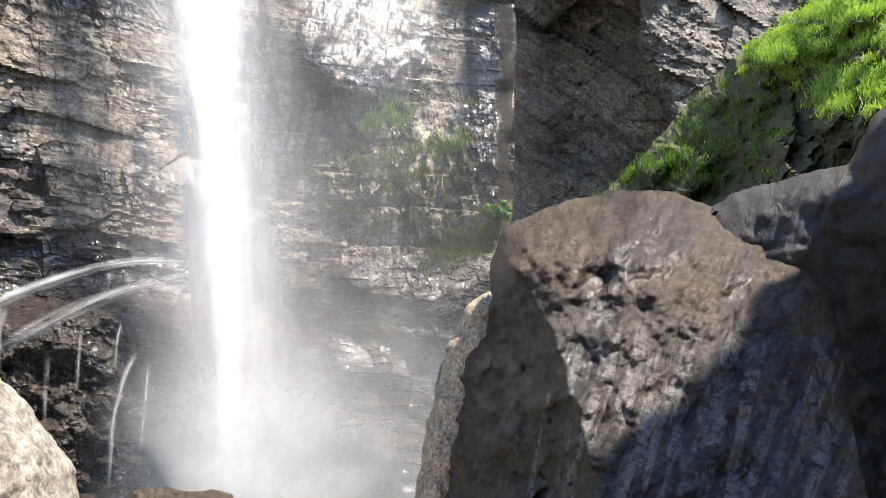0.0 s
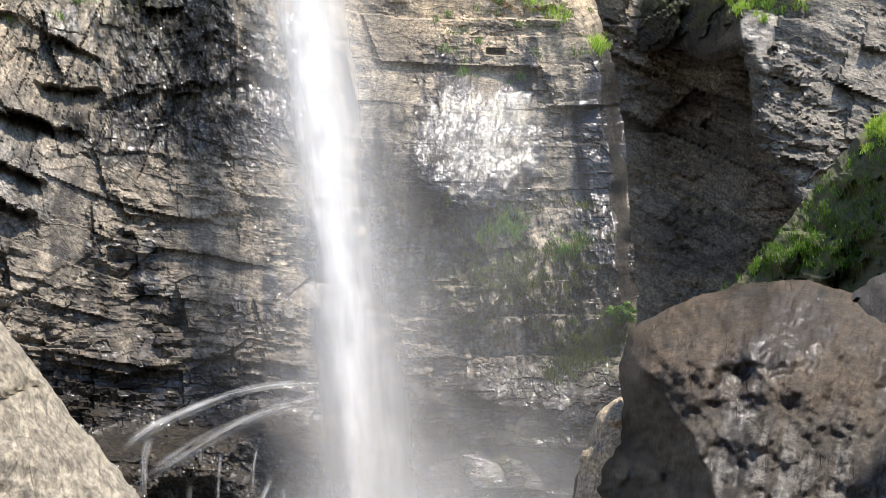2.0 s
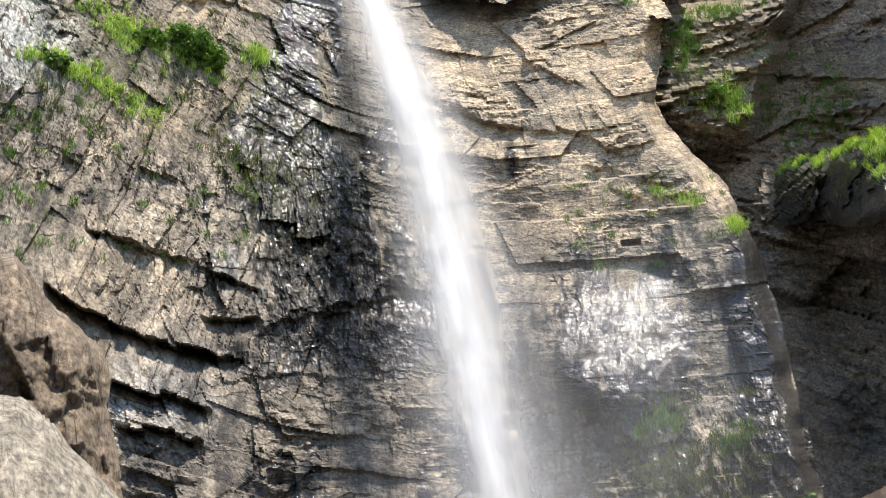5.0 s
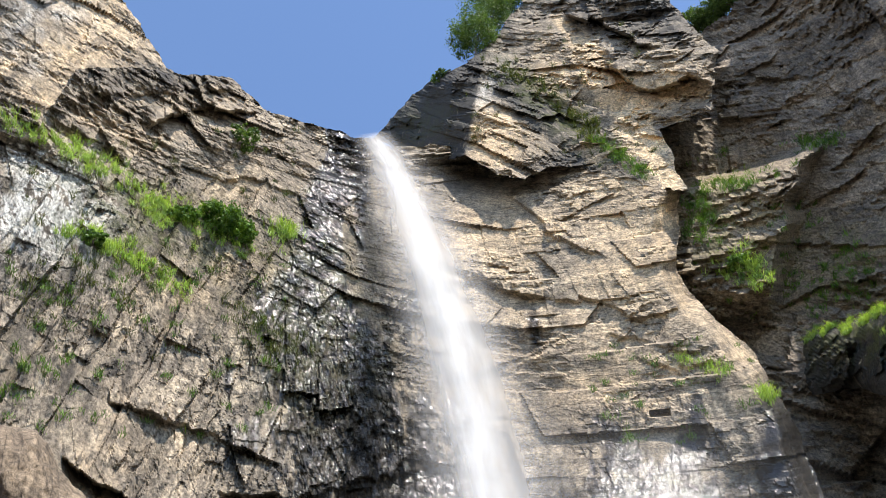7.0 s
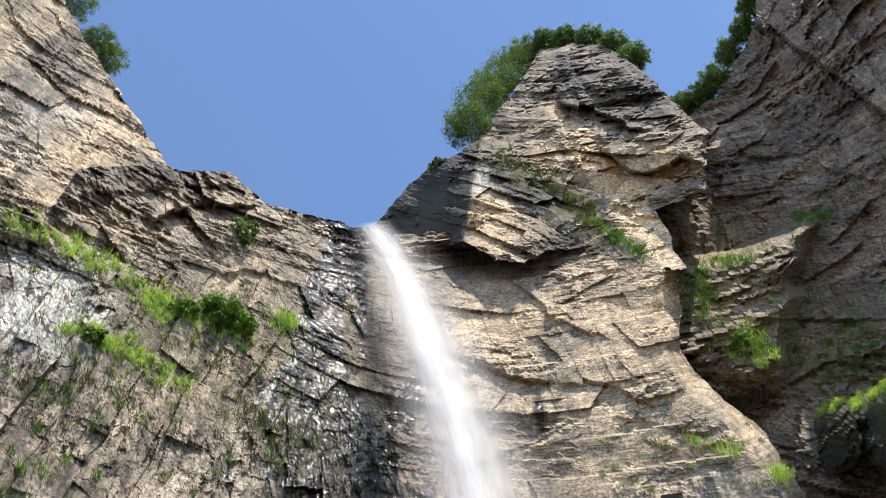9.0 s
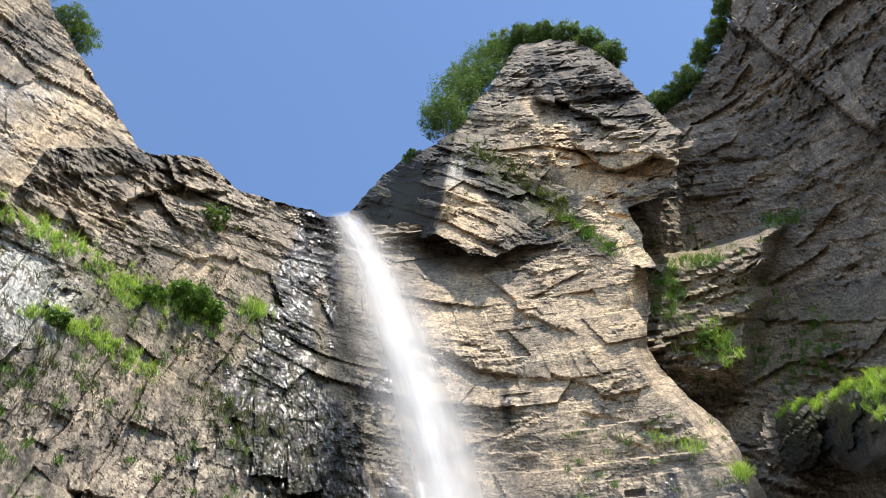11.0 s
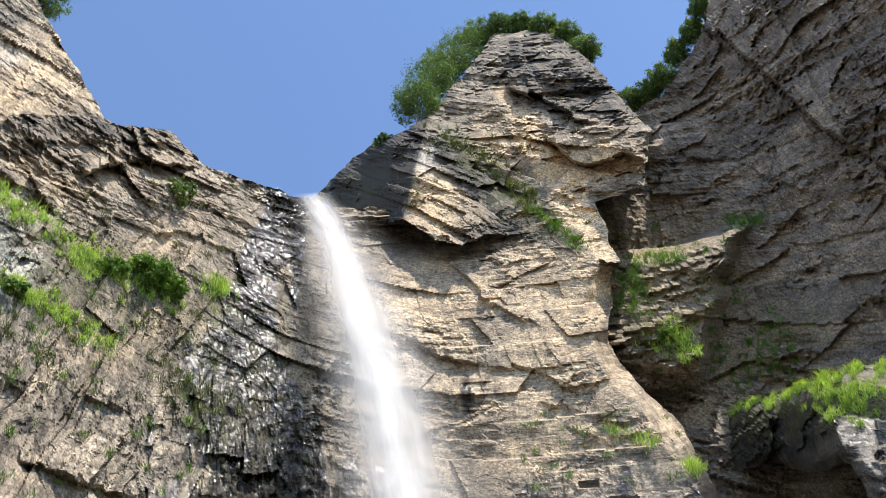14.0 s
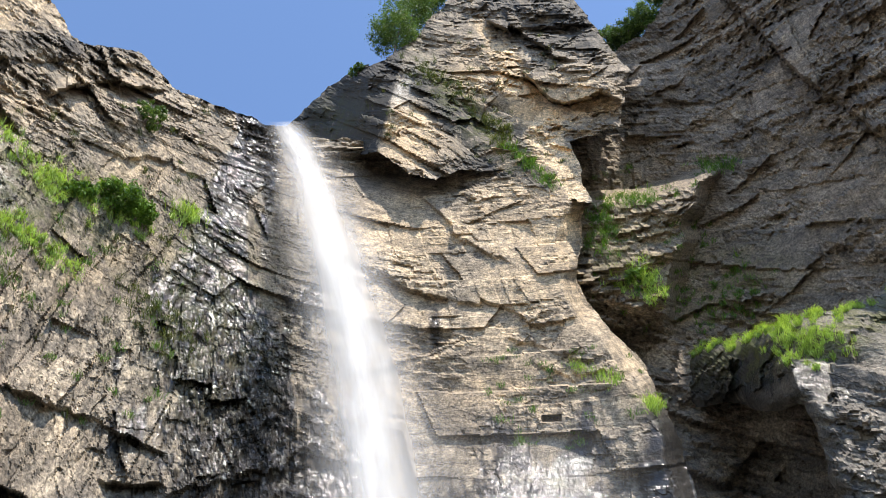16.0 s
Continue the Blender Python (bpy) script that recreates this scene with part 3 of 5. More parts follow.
def main_wet(u, v):
    mid, half = streak(v)
    w = np.clip(2.0 - 1.5 * np.abs(u - mid) / half + 0.9 * waves(u * 2.5, v * 0.9, 151, 5, 0.65), 0, 1) * np.clip((v + 2.3 + 0.3 * waves(u * 2, v, 157, 3)) / 0.9, 0, 1)
    w = w + np.clip(2.2 - 1.9 * np.hypot((u - 1.25) / 1.6, (v + 1.85) / 1.4) + 0.9 * waves(u * 2.2, v * 0.9, 152, 5, 0.65), 0, 1) + 1.2 * spot(u, v, 2.9, -4.3, 1.7, 1.5) * torn(u, v, 153, 0.9)
    w = w + 0.72 * spot(u, v, -3.2, -4.2, 4.0, 1.7) * np.clip(torn(u, v, 154, 0.8) + 0.1, 0, 1) + 1.0 / (1 + np.exp((v + 6.0) * 4))
    w = w + 1.6 * spot(u, v, 3.6, -1.3, 0.38, 1.1) + 1.5 * spot(u, v, 4.0, -2.8, 0.42, 1.6) * np.clip(torn(u, v, 155, 0.8) + 0.1, 0, 1) + 0.9 * spot(u, v, -0.3, 1.6, 0.12, 0.4)
    return np.clip((w - 0.18) * 2.2, 0, 1)


def main_moss(u, v):
    w = 0.9 * spot(u, v, 1.9, -4.1, 1.0, 0.7) + 0.9 * spot(u, v, 3.7, -5.4, 0.9, 0.5, 30) + 0.5 * spot(u, v, 2.3, -7.8, 0.6, 0.8)
    w = w + 0.8 * spot(u, v, -7.5, 4.7, 2.6, 0.5, -22) + 0.6 * spot(u, v, -8.3, 4.0, 2.0, 0.5, -18) + 0.35 * spot(u, v, -4.3, 2.0, 1.5, 1.6)
    return np.clip(w, 0, 1)


def main_pale(u, v):
    return np.clip(1.8 * spot(u, v, -9.7, 5.1, 1.35, 0.95, -20) * np.clip(0.65 + waves(u * 1.3, v * 1.3, 177, 4), 0, 1) + 0.5 * spot(u, v, -7.2, -2.4, 1.0, 0.8), 0, 1)


def main_warm(u, v):
    w = 1.2 * spot(u, v, -7.6, 6.5, 1.7, 0.5) + 0.8 * spot(u, v, -6.6, 5.0, 2.0, 0.6) + 0.7 * spot(u, v, -6.2, 3.0, 1.3, 0.6)
    w = w + 0.5 / (1 + np.exp(-(u + 1.2) * 3)) / (1 + np.exp(-(v - 0.2) * 3)) + 1.2 * spot(u, v, -0.4, 3.5, 1.2, 0.6) + 0.6 * spot(u, v, 1.2, 3.2, 1.4, 1.2) + 0.55 * spot(u, v, 1.0, 0.6, 2.0, 0.9) + 0.7 * spot(u, v, -8.6, -0.8, 1.5, 1.5)
    return np.clip(0.75 * w * (0.75 + 0.6 * waves(u * 0.9, v * 0.9, 169, 4)), 0, 1)


def main_stain_shade(u, v):
    """Black weathering crusts, and shade painted into the hollows under ledges and prow."""
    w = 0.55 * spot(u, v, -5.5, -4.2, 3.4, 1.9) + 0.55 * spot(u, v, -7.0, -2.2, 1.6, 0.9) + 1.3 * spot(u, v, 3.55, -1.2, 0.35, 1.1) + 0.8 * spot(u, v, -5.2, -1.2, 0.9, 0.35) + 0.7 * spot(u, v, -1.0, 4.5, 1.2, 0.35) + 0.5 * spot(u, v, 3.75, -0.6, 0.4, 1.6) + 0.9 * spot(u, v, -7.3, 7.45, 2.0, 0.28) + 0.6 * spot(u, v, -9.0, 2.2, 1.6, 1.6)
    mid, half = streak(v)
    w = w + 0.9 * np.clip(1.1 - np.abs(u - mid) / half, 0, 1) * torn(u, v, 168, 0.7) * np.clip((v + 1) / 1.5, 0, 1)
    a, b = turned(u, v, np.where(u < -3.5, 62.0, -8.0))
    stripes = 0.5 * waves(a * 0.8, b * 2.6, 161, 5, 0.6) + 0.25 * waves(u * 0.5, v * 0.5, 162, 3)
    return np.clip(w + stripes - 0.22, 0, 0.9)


MAPS = {"stain_shade": main_stain_shade, "wet": main_wet, "moss": main_moss, "pale": main_pale, "warm": main_warm}
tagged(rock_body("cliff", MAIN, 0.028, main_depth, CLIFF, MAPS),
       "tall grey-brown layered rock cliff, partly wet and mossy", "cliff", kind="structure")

# the buttress over the shelf, right of the fall's lip
BUTT = [(-2.95, 5.45), (-2.42, 6.01), (-1.9, 6.35), (-1.58, 6.58), (-0.89, 6.82), (-0.39, 7.21), (0.2, 7.9), (0.81, 8.61), (1.4, 8.66),
        (1.91, 8.51), (2.3, 8.15), (2.65, 7.74), (3.0, 7.2), (3.31, 6.7), (3.6, 6.3), (3.4, 5.69), (3.3, 5.25), (2.8, 5.07), (2.33, 4.97), (2.48, 4.6), (2.62, 3.8),
        (2.1, 3.9), (1.3, 4.3), (0.6, 4.5), (0.25, 4.49), (-0.14, 4.34), (-0.65, 4.47), (-1.0, 4.7), (-1.25, 4.9), (-1.7, 4.85), (-2.1, 4.95), (-2.5, 5.2)]
butt_plan = plan([(-40, 41), (-28, 40.3), (-18, 38.2), (-8, 38.6), (3, 39.4), (12, 41)], 0.17)


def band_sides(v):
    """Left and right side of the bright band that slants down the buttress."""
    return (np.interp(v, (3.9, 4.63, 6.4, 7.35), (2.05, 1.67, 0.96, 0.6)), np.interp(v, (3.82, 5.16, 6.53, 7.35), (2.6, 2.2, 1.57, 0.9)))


def butt_depth(u, v, inner):
    r = butt_plan(u, v)
    gully = v - np.interp(u, (-0.65, 0.0, 0.54, 1.0, 1.65, 2.1), (6.61, 6.17, 5.6, 4.9, 4.5, 3.97)) + 0.05 * wave(u * 4, v * 4, 59)
    k = 1 / (1 + np.exp(-(gully - 0.25) * 6))
    r = r + k * (main_plan(u, v) - 2.2 - r)
    k = 1 / (1 + np.exp(-(u - 0.45 + 0.1 * wave(u * 3, v * 3, 57)) * 7)) * np.clip((6.2 - v) / 0.8, 0, 1)
    r = r + k * (main_plan(u, v) - 0.15 - r)                   # its foot runs flush into the face below
    foot = k
    h1, s1, beds, chip = jointed(u, v, r, 51, -50, 2.2, 0.75, 0.85)
    h_f = jointed(u, v, main_plan(u, v), 23, -7, 2.4, 1.0, 0.5, 0.3)[0] / 0.8
    h1 = h1 + foot * np.clip((5.2 - v) / 0.8, 0, 1) * (h_f - h1)
    d = np.clip(-1.23 + 0.3 * (v - 4.9) + 0.05 * wave(u * 3, v * 3, 58) - u, 0, 1.8)      # the dark flank turned to the fall
    h = 0.8 * h1 - 12.0 * d + 3.0 * np.clip(v - 4.6, 0, 2.2) * np.clip(d / 0.5, 0, 1)
    lo, hi = band_sides(v)
    h = h - 0.9 * np.clip((u - lo) / (hi - lo), 0, 1) * np.clip((7.5 - v) / 0.3, 0, 1)   # the bright band turns to the right
    crest = 1 / (1 + np.exp(-(u - hi - 0.05 + 0.06 * wave(u * 4, v * 4, 60)) * 18)) * np.clip((v - 5.0) / 0.2, 0, 1)
    h = h + 0.6 * crest
    h = h + lip([(0.9, 7.5), (1.32, 7.24), (1.75, 6.95), (2.19, 6.71), (2.5, 6.7)], u, v, 2.4, 0.5, 3.0)
    h = h + lip([(1.5, 6.35), (1.73, 6.18), (2.0, 5.85), (2.3, 5.75), (3.0, 5.9), (3.4, 5.7)], u, v, 2.4, 0.5, 3.0)
    h = h + lip([(1.0, 6.0), (1.25, 5.9), (1.5, 5.85)], u, v, 0.5, 0.2, 0.7)
    h = h + lip([(-0.8, 5.7), (0.0, 5.3), (0.6, 5.1)], u, v, 0.3, 0.4)
    h = h - 2.0 * np.clip(1 - inner / 0.3, 0, 1) ** 2 * np.clip((v - 5.6) / 0.6, 0, 1)
    return r - h, s1, beds, chip


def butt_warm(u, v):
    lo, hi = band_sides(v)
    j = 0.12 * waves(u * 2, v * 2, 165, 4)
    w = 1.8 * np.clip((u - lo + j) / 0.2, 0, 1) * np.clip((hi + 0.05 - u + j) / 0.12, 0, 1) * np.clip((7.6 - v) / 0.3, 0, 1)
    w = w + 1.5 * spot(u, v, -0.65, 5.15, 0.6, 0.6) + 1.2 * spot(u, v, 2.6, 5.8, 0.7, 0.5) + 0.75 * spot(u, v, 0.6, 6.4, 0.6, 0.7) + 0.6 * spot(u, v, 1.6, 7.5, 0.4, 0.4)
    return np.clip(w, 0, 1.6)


def butt_stain_shade(u, v):
    # the flank's shade is painted black here, over its mossy rock
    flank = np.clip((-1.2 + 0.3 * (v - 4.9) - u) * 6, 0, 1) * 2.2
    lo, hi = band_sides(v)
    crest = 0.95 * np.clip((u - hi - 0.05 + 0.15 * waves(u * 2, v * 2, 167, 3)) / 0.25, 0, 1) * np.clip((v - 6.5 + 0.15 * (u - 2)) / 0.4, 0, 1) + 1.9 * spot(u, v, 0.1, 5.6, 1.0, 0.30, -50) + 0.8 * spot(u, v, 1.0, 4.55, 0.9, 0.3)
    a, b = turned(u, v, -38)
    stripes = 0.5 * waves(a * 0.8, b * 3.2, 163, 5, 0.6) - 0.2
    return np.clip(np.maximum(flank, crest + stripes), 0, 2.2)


tagged(rock_body("buttress", BUTT, 0.029, butt_depth, CLIFF, {"stain_shade": butt_stain_shade,
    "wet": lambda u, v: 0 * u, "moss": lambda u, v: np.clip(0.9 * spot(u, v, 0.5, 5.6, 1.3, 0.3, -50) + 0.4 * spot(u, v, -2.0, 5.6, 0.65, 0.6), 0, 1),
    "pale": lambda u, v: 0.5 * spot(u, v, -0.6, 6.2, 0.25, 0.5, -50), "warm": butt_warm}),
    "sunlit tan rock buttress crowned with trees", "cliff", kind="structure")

# the far wall beyond the left ridge
FARL = [(-15, 5.5), (-15, 16), (-11.5, 16), (-10.2, 13.4), (-9.46, 11.99), (-8.9, 10.9), (-8.36, 9.91), (-7.9, 9.05), (-7.59, 8.55), (-7.1, 7.7), (-6.6, 7.0), (-7, 6), (-10, 5.5)]
farl_plan = plan([(-90, 48), (-60, 58), (-45, 66)], 0.1)


def farl_depth(u, v, inner):
    r = farl_plan(u, v)
    h, s, beds, chip = jointed(u, v, r * 0.75, 71, 38, 3.2, 0.8, 0.5)
    h = h + 0.5 * blocks(*(np.stack(turned(u, v, -50)) / np.array([1.6, 0.7])[:, None, None]), 79, 0.8)[0]
    return r - h, s, beds, chip


tagged(rock_body("far_cliff", FARL, 0.045, farl_depth, CLIFF, {
    "wet": lambda u, v: 0 * u, "moss": lambda u, v: 0 * u, "pale": lambda u, v: 0.9 * spot(u, v, -9.9, 8.7, 1.0, 0.9, -50) * np.clip(0.5 + waves(*turned(u * 1.2, v * 1.2, -50), 175, 4), 0, 1),
    "warm": lambda u, v: np.clip(0.55 + 0.7 * waves(u * 0.7, v * 0.7, 171, 3), 0, 1), "stain_shade": lambda u, v: np.clip(0.05 + 0.7 * waves(*(np.stack(turned(u, v, 28)) * np.array([0.6, 2.4]).reshape(2, *[1] * np.ndim(u))), 173, 5, 0.6), 0, 0.9)}), "pale tan distant cliff with slanting bedding", "cliff", kind="structure")

# the shaded wall of the recess and the gorge's right side
RECE = [(1.4, -14), (1.4, 6.2), (2.6, 6.4), (3.31, 6.72), (3.8, 7.0), (4.1, 7.4), (4.5, 7.85), (4.95, 8.52), (5.0, 8.95), (5.3, 9.3), (6.4, 9.6), (7.6, 9.9), (9.0, 9.5), (9.8, 7.6), (10.6, 5.4), (12, 3.6), (16, 2.2), (20, 1.5), (20, -14)]
rece_plan = plan([(-10, 56), (2, 56), (8, 56), (16, 55), (26, 51), (38, 47), (60, 41), (80, 35)], 0.06)


def rece_depth(u, v, inner):
    r = rece_plan(u, v)
    h, s, beds, chip = jointed(u, v, r, 83, -46, 2.6, 1.1, 0.85)
    h = h + lip([(2.2, 3.8), (3.2, 3.7), (4.2, 3.9), (5.2, 4.4), (5.9, 4.3)], u, v, 2.4, 1.0, 0.0) * -1.0
    right_end = np.interp(v, (1.5, 2.6, 3.3, 4.3), (4.0, 4.35, 4.5, 5.1)) + 0.12 * wave(u * 3, v * 3, 85)
    ledge = np.clip((v - 1.2) / 0.8, 0, 1) * np.clip((4.0 + 0.25 * np.clip(u - 3.4, 0, 2) - v) / 0.25, 0, 1) * np.clip((right_end - u) / 0.25, 0, 1)
    h = h - 4.5 * spot(u, v, 5.1, -1.4, 1.0, 1.7)
    c_w, c_s = courses(u, v, r, 321, 0.7, 2.2)
    h = h + 6.5 * ledge + 1.1 * ledge * c_w
    h = h + lip([(2.3, 2.1), (3.0, 2.0), (3.6, 1.5)], u, v, 1.5, 0.5, 0.5)
    h = h + lip([(4.7, 8.6), (5.2, 8.1), (6.0, 7.0), (6.7, 6.1), (8.0, 4.9), (10, 3.5)], u, v, 4.0, 6.0, 2.0)
    h = h + lip([(3.4, 5.2), (4.2, 5.6), (5.0, 5.5), (6.5, 4.7)], u, v, 1.2, 0.8)
    return r - h, s, beds, chip


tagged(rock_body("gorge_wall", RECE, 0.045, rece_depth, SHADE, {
    "wet": lambda u, v: 0.6 * spot(u, v, 5.4, -3.4, 1.0, 0.6), "moss": lambda u, v: np.clip(0.6 * spot(u, v, 3.0, 3.3, 1.0, 1.2) + 0.5 * spot(u, v, 5.0, 2.2, 1.2, 0.7), 0, 1),
    "pale": lambda u, v: 0 * u, "warm": lambda u, v: 0.9 * spot(u, v, 3.4, 3.0, 1.2, 1.2)}),
    "steep shaded brown rock wall of the gorge", "cliff", kind="structure")

# the outcrop with the grassy ledge, arching over a dark hollow
OUTC = [(3.4, 1.0), (4.0, 1.1), (4.95, 1.15), (5.4, 1.3), (5.85, 1.45), (6.9, 1.6), (9, 2.3), (14, 3.4), (16, 3.4), (16, -6), (8.9, -5), (8.0, -3.9), (7.4, -2.9), (6.7, -1.9),
        (6.35, -1.3), (6.25, -0.6), (6.05, 0.05), (5.4, -0.1), (4.7, 0.1), (4.2, 0.0), (3.85, 0.2), (3.55, 0.6)]
outc_plan = plan([(0, 47), (6, 46), (10, 41), (14, 36), (18, 36.5), (24, 39), (32, 44), (50, 52), (70, 50)], 0.33)


def outc_depth(u, v, inner):
    r = outc_plan(u, v)
    h, s, beds, chip = jointed(u, v, r, 97, -38, 1.9, 1.1, 1.0)
    h = h - 1.6 * np.clip(1 - inner / 0.3, 0, 1) ** 2
    return r - h, s, beds, chip


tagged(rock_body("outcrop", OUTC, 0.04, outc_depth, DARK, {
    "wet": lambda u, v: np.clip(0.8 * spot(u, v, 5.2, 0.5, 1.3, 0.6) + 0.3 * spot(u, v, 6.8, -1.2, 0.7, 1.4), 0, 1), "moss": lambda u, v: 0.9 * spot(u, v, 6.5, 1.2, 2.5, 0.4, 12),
    "pale": lambda u, v: 0 * u, "warm": lambda u, v: 0 * u, "stain_shade": lambda u, v: np.clip(1.2 * spot(u, v, 4.9, 0.4, 1.3, 0.8) + 0.25 * waves(u, v, 179, 4), 0, 0.9)}), "dark fractured rock outcrop with a grassy ledge", "rock outcrop", kind="structure")

# mossy slope under it
SLOP = [(5.9, -4.6), (6.5, -4.0), (7.0, -3.2), (7.6, -2.3), (8.3, -1.35), (9.21, -0.5), (9.8, 0.0), (11.0, 0.9), (14, 1.5), (16, 1.5), (16, -6), (6, -6)]
slop_plan = plan([(0, 30), (15, 25), (25, 19), (40, 14), (60, 12)], 0.5)


def slop_depth(u, v, inner):
    r = slop_plan(u, v)
    h = 1.2 * waves(u * 0.8, v * 0.8, 131, 5) + 1.5 * blocks(u * 0.9 + 0.4 * v, v * 0.9, 133, 1.2)[0] + 0.6 * blocks(u * 2.2, v * 2.2, 137, 1.2)[0] - 2.0 * np.clip(1 - inner / 0.5, 0, 1) ** 2
    return r - h, 0 * u, np.stack([u, v, 0 * u + 0.5], -1), 0.6 + 0 * u


# the soil is kept dark to give the slope's lower left its shade
tagged(rock_body("mossy_slope", SLOP, 0.06, slop_depth, SOIL, {}), "steep slope of moss and soil, coloured dark for shade", "slope", kind="structure")

# ---- ground ----
def ground_height(x, y):
    d = np.hypot(x, y)
    z = -3.8 * np.clip((d - 3.0) / 13.0, 0, 1) ** 0.8
    return z + 0.15 * waves(x / 3, y / 3, 7, 4) * np.clip(d / 6, 0, 1)


rad = np.concatenate([[0.0], np.geomspace(0.6, 600, 70)])
ang = np.linspace(0, 2 * math.pi, 97)[:-1]
gr_, ga_ = np.meshgrid(rad, ang, indexing="ij")
gx, gy = gr_ * np.sin(ga_), gr_ * np.cos(ga_)
gi = np.arange(gx.size).reshape(gx.shape)
gj = np.roll(gi, -1, 1)
gf = np.stack([gi[:-1].ravel(), gi[1:].ravel(), gj[1:].ravel(), gj[:-1].ravel()], 1)[:, ::-1]
tagged(part("ground", mesh_of("ground", np.stack([gx, gy, ground_height(gx, gy)], -1).reshape(-1, 3), gf), GRAVEL),
       "stony gravel floor of the gorge", "ground", kind="structure")

# ---- boulders ----
def boulder(name, poly, centre, bulge, shape, material, label, maps=None, step=0.04, rise=1.6, rough=0.03, thick=1.5, soften=0):
    def depth(u, v, inner):
        k = np.clip(inner / rise, 0, 1)
        h = bulge * np.sqrt(np.clip(2 * k - k * k, 0, 1)) + shape(u, v, inner)
        return centre - h, 0 * u, np.stack([v, u, 0.5 + 0.3 * wave(u, v, 77)], -1), 0.7 + 0 * u
    base = {"wet": lambda u, v: 0 * u, "moss": lambda u, v: 0 * u, "pale": lambda u, v: 0 * u, "warm": lambda u, v: 0 * u}
    ob = rock_body(name, poly, step, depth, material, {**base, **(maps or {})}, rough, 0, thick, True, soften)
    return tagged(ob, label, "boulder")


def big_shape(u, v, inner):
    ridge = np.interp(v, (-14, -10.8, -9, -7.4, -6.5, -5.5), (8.0, 7.5, 6.6, 5.85, 5.2, 4.6)) + 0.12 * waves(u * 0.7, v * 1.1, 200, 4, 0.6)
    h = -2.6 * np.clip(ridge - u, 0, 1.2) - 1.2 * np.clip(ridge - u - 1.2, 0, 3) - 0.3 * np.clip(v + 5.6, 0, 3) - 0.6 * (np.clip(v, -13, -4) + 9) - 0.12 * (u - 8.5)
    # brows on the top and lobes on the shaded side
    for line, out, tall in (([(4.5, -6.3), (5.6, -6.0), (6.6, -5.4), (7.6, -5.8), (8.7, -5.4), (9.8, -5.6), (11, -5.8)], 0.16, 0.9),
                            ([(3.6, -8.5), (4.5, -8.1), (5.6, -7.7)], 0.4, 0.6), ([(3.7, -10.1), (4.9, -9.4), (6.3, -9.1)], 0.4, 0.6)):
        drop, along = line_drop(line, u, v)
        drop = drop + 0.16 * waves(u * 0.9, v * 0.9, 225, 4, 0.6)
        h = h + 0.7 * out * along * np.where(drop > 0, np.exp(-drop / tall), np.exp(drop / 0.16)) * np.clip(0.6 + 0.5 * wave(u * 0.8, v * 0.8, 227), 0.1, 1)
    # worn crags, rougher lobes on the shaded side
    shaded = np.clip((ridge - u) / 0.5, 0, 1)
    h = h + shaded * (0.30 * np.abs(waves(u * 0.8 + 0.4 * v, v * 0.7, 401, 4, 0.6)) + 0.2 * blocks(u / 0.9, v / 1.2, 403, 1.4)[0])
    h = h + 0.05 * waves(u * 3.5, v * 3.0, 405, 4, 0.65) + 0.16 * np.abs(waves(u * 0.9 - 0.3 * v, v * 0.8, 407, 4, 0.55))
    h1, s1 = blocks(u / 1.7 + 0.2 * v, v / 2.1, 367, 1.5)
    h2, s2 = blocks(u / 0.5 + 0.3 * v, v / 0.6, 217, 1.6)
    a, b = turned(u, v, -8)
    worn = np.clip((v + 7.4 + 0.6 * wave(u, v, 221)) / 1.0, 0, 1)     # the top is knobbly, the front fluted
    h = h + 0.07 * h1 + 0.04 * h2 + 0.2 * waves(u * 0.55, v * 0.55, 239, 3) + 0.10 * worn * waves(u * 1.5, v * 1.5, 314, 5, 0.62) + 0.05 * waves(u * 2.2, v * 1.6, 215, 5, 0.6)
    return h + (1 - worn) * (0.035 * waves(a * 5.5, b * 0.35, 211, 4) + 0.05 * np.abs(waves(a * 1.6, b * 0.3, 219, 3)))


BIG = [(4.41, -5.15), (4.7, -4.9), (5.34, -4.55), (6.5, -4.15), (7.58, -4.01), (8.8, -4.35), (10.23, -4.95), (11.2, -5.2), (11.82, -5.74), (12.6, -7.2),
       (13.19, -8.49), (14.0, -10), (15.5, -13), (16.5, -15.5), (3.4, -15.5), (3.75, -12.5), (3.87, -11.44), (3.55, -10.2), (3.6, -8.19), (3.95, -7.3), (4.42, -6.6), (4.25, -5.8)]
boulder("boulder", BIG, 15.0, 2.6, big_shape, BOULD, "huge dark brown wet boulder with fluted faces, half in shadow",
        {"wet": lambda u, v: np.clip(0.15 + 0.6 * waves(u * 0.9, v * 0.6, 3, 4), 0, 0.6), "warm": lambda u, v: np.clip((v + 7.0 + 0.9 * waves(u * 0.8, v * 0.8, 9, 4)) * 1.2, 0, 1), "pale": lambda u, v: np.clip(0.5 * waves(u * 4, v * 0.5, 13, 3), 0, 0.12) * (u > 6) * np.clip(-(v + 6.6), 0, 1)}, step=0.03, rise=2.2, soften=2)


def rubble(seed, a1=0.35, s1=1.2):
    def shape(u, v, inner):
        h1, c1 = blocks(u / s1, v / s1, seed, 1.2)
        return a1 * h1 + 0.35 * a1 * waves(u * 1.3, v * 1.3, seed + 5, 5, 0.6)
    return shape


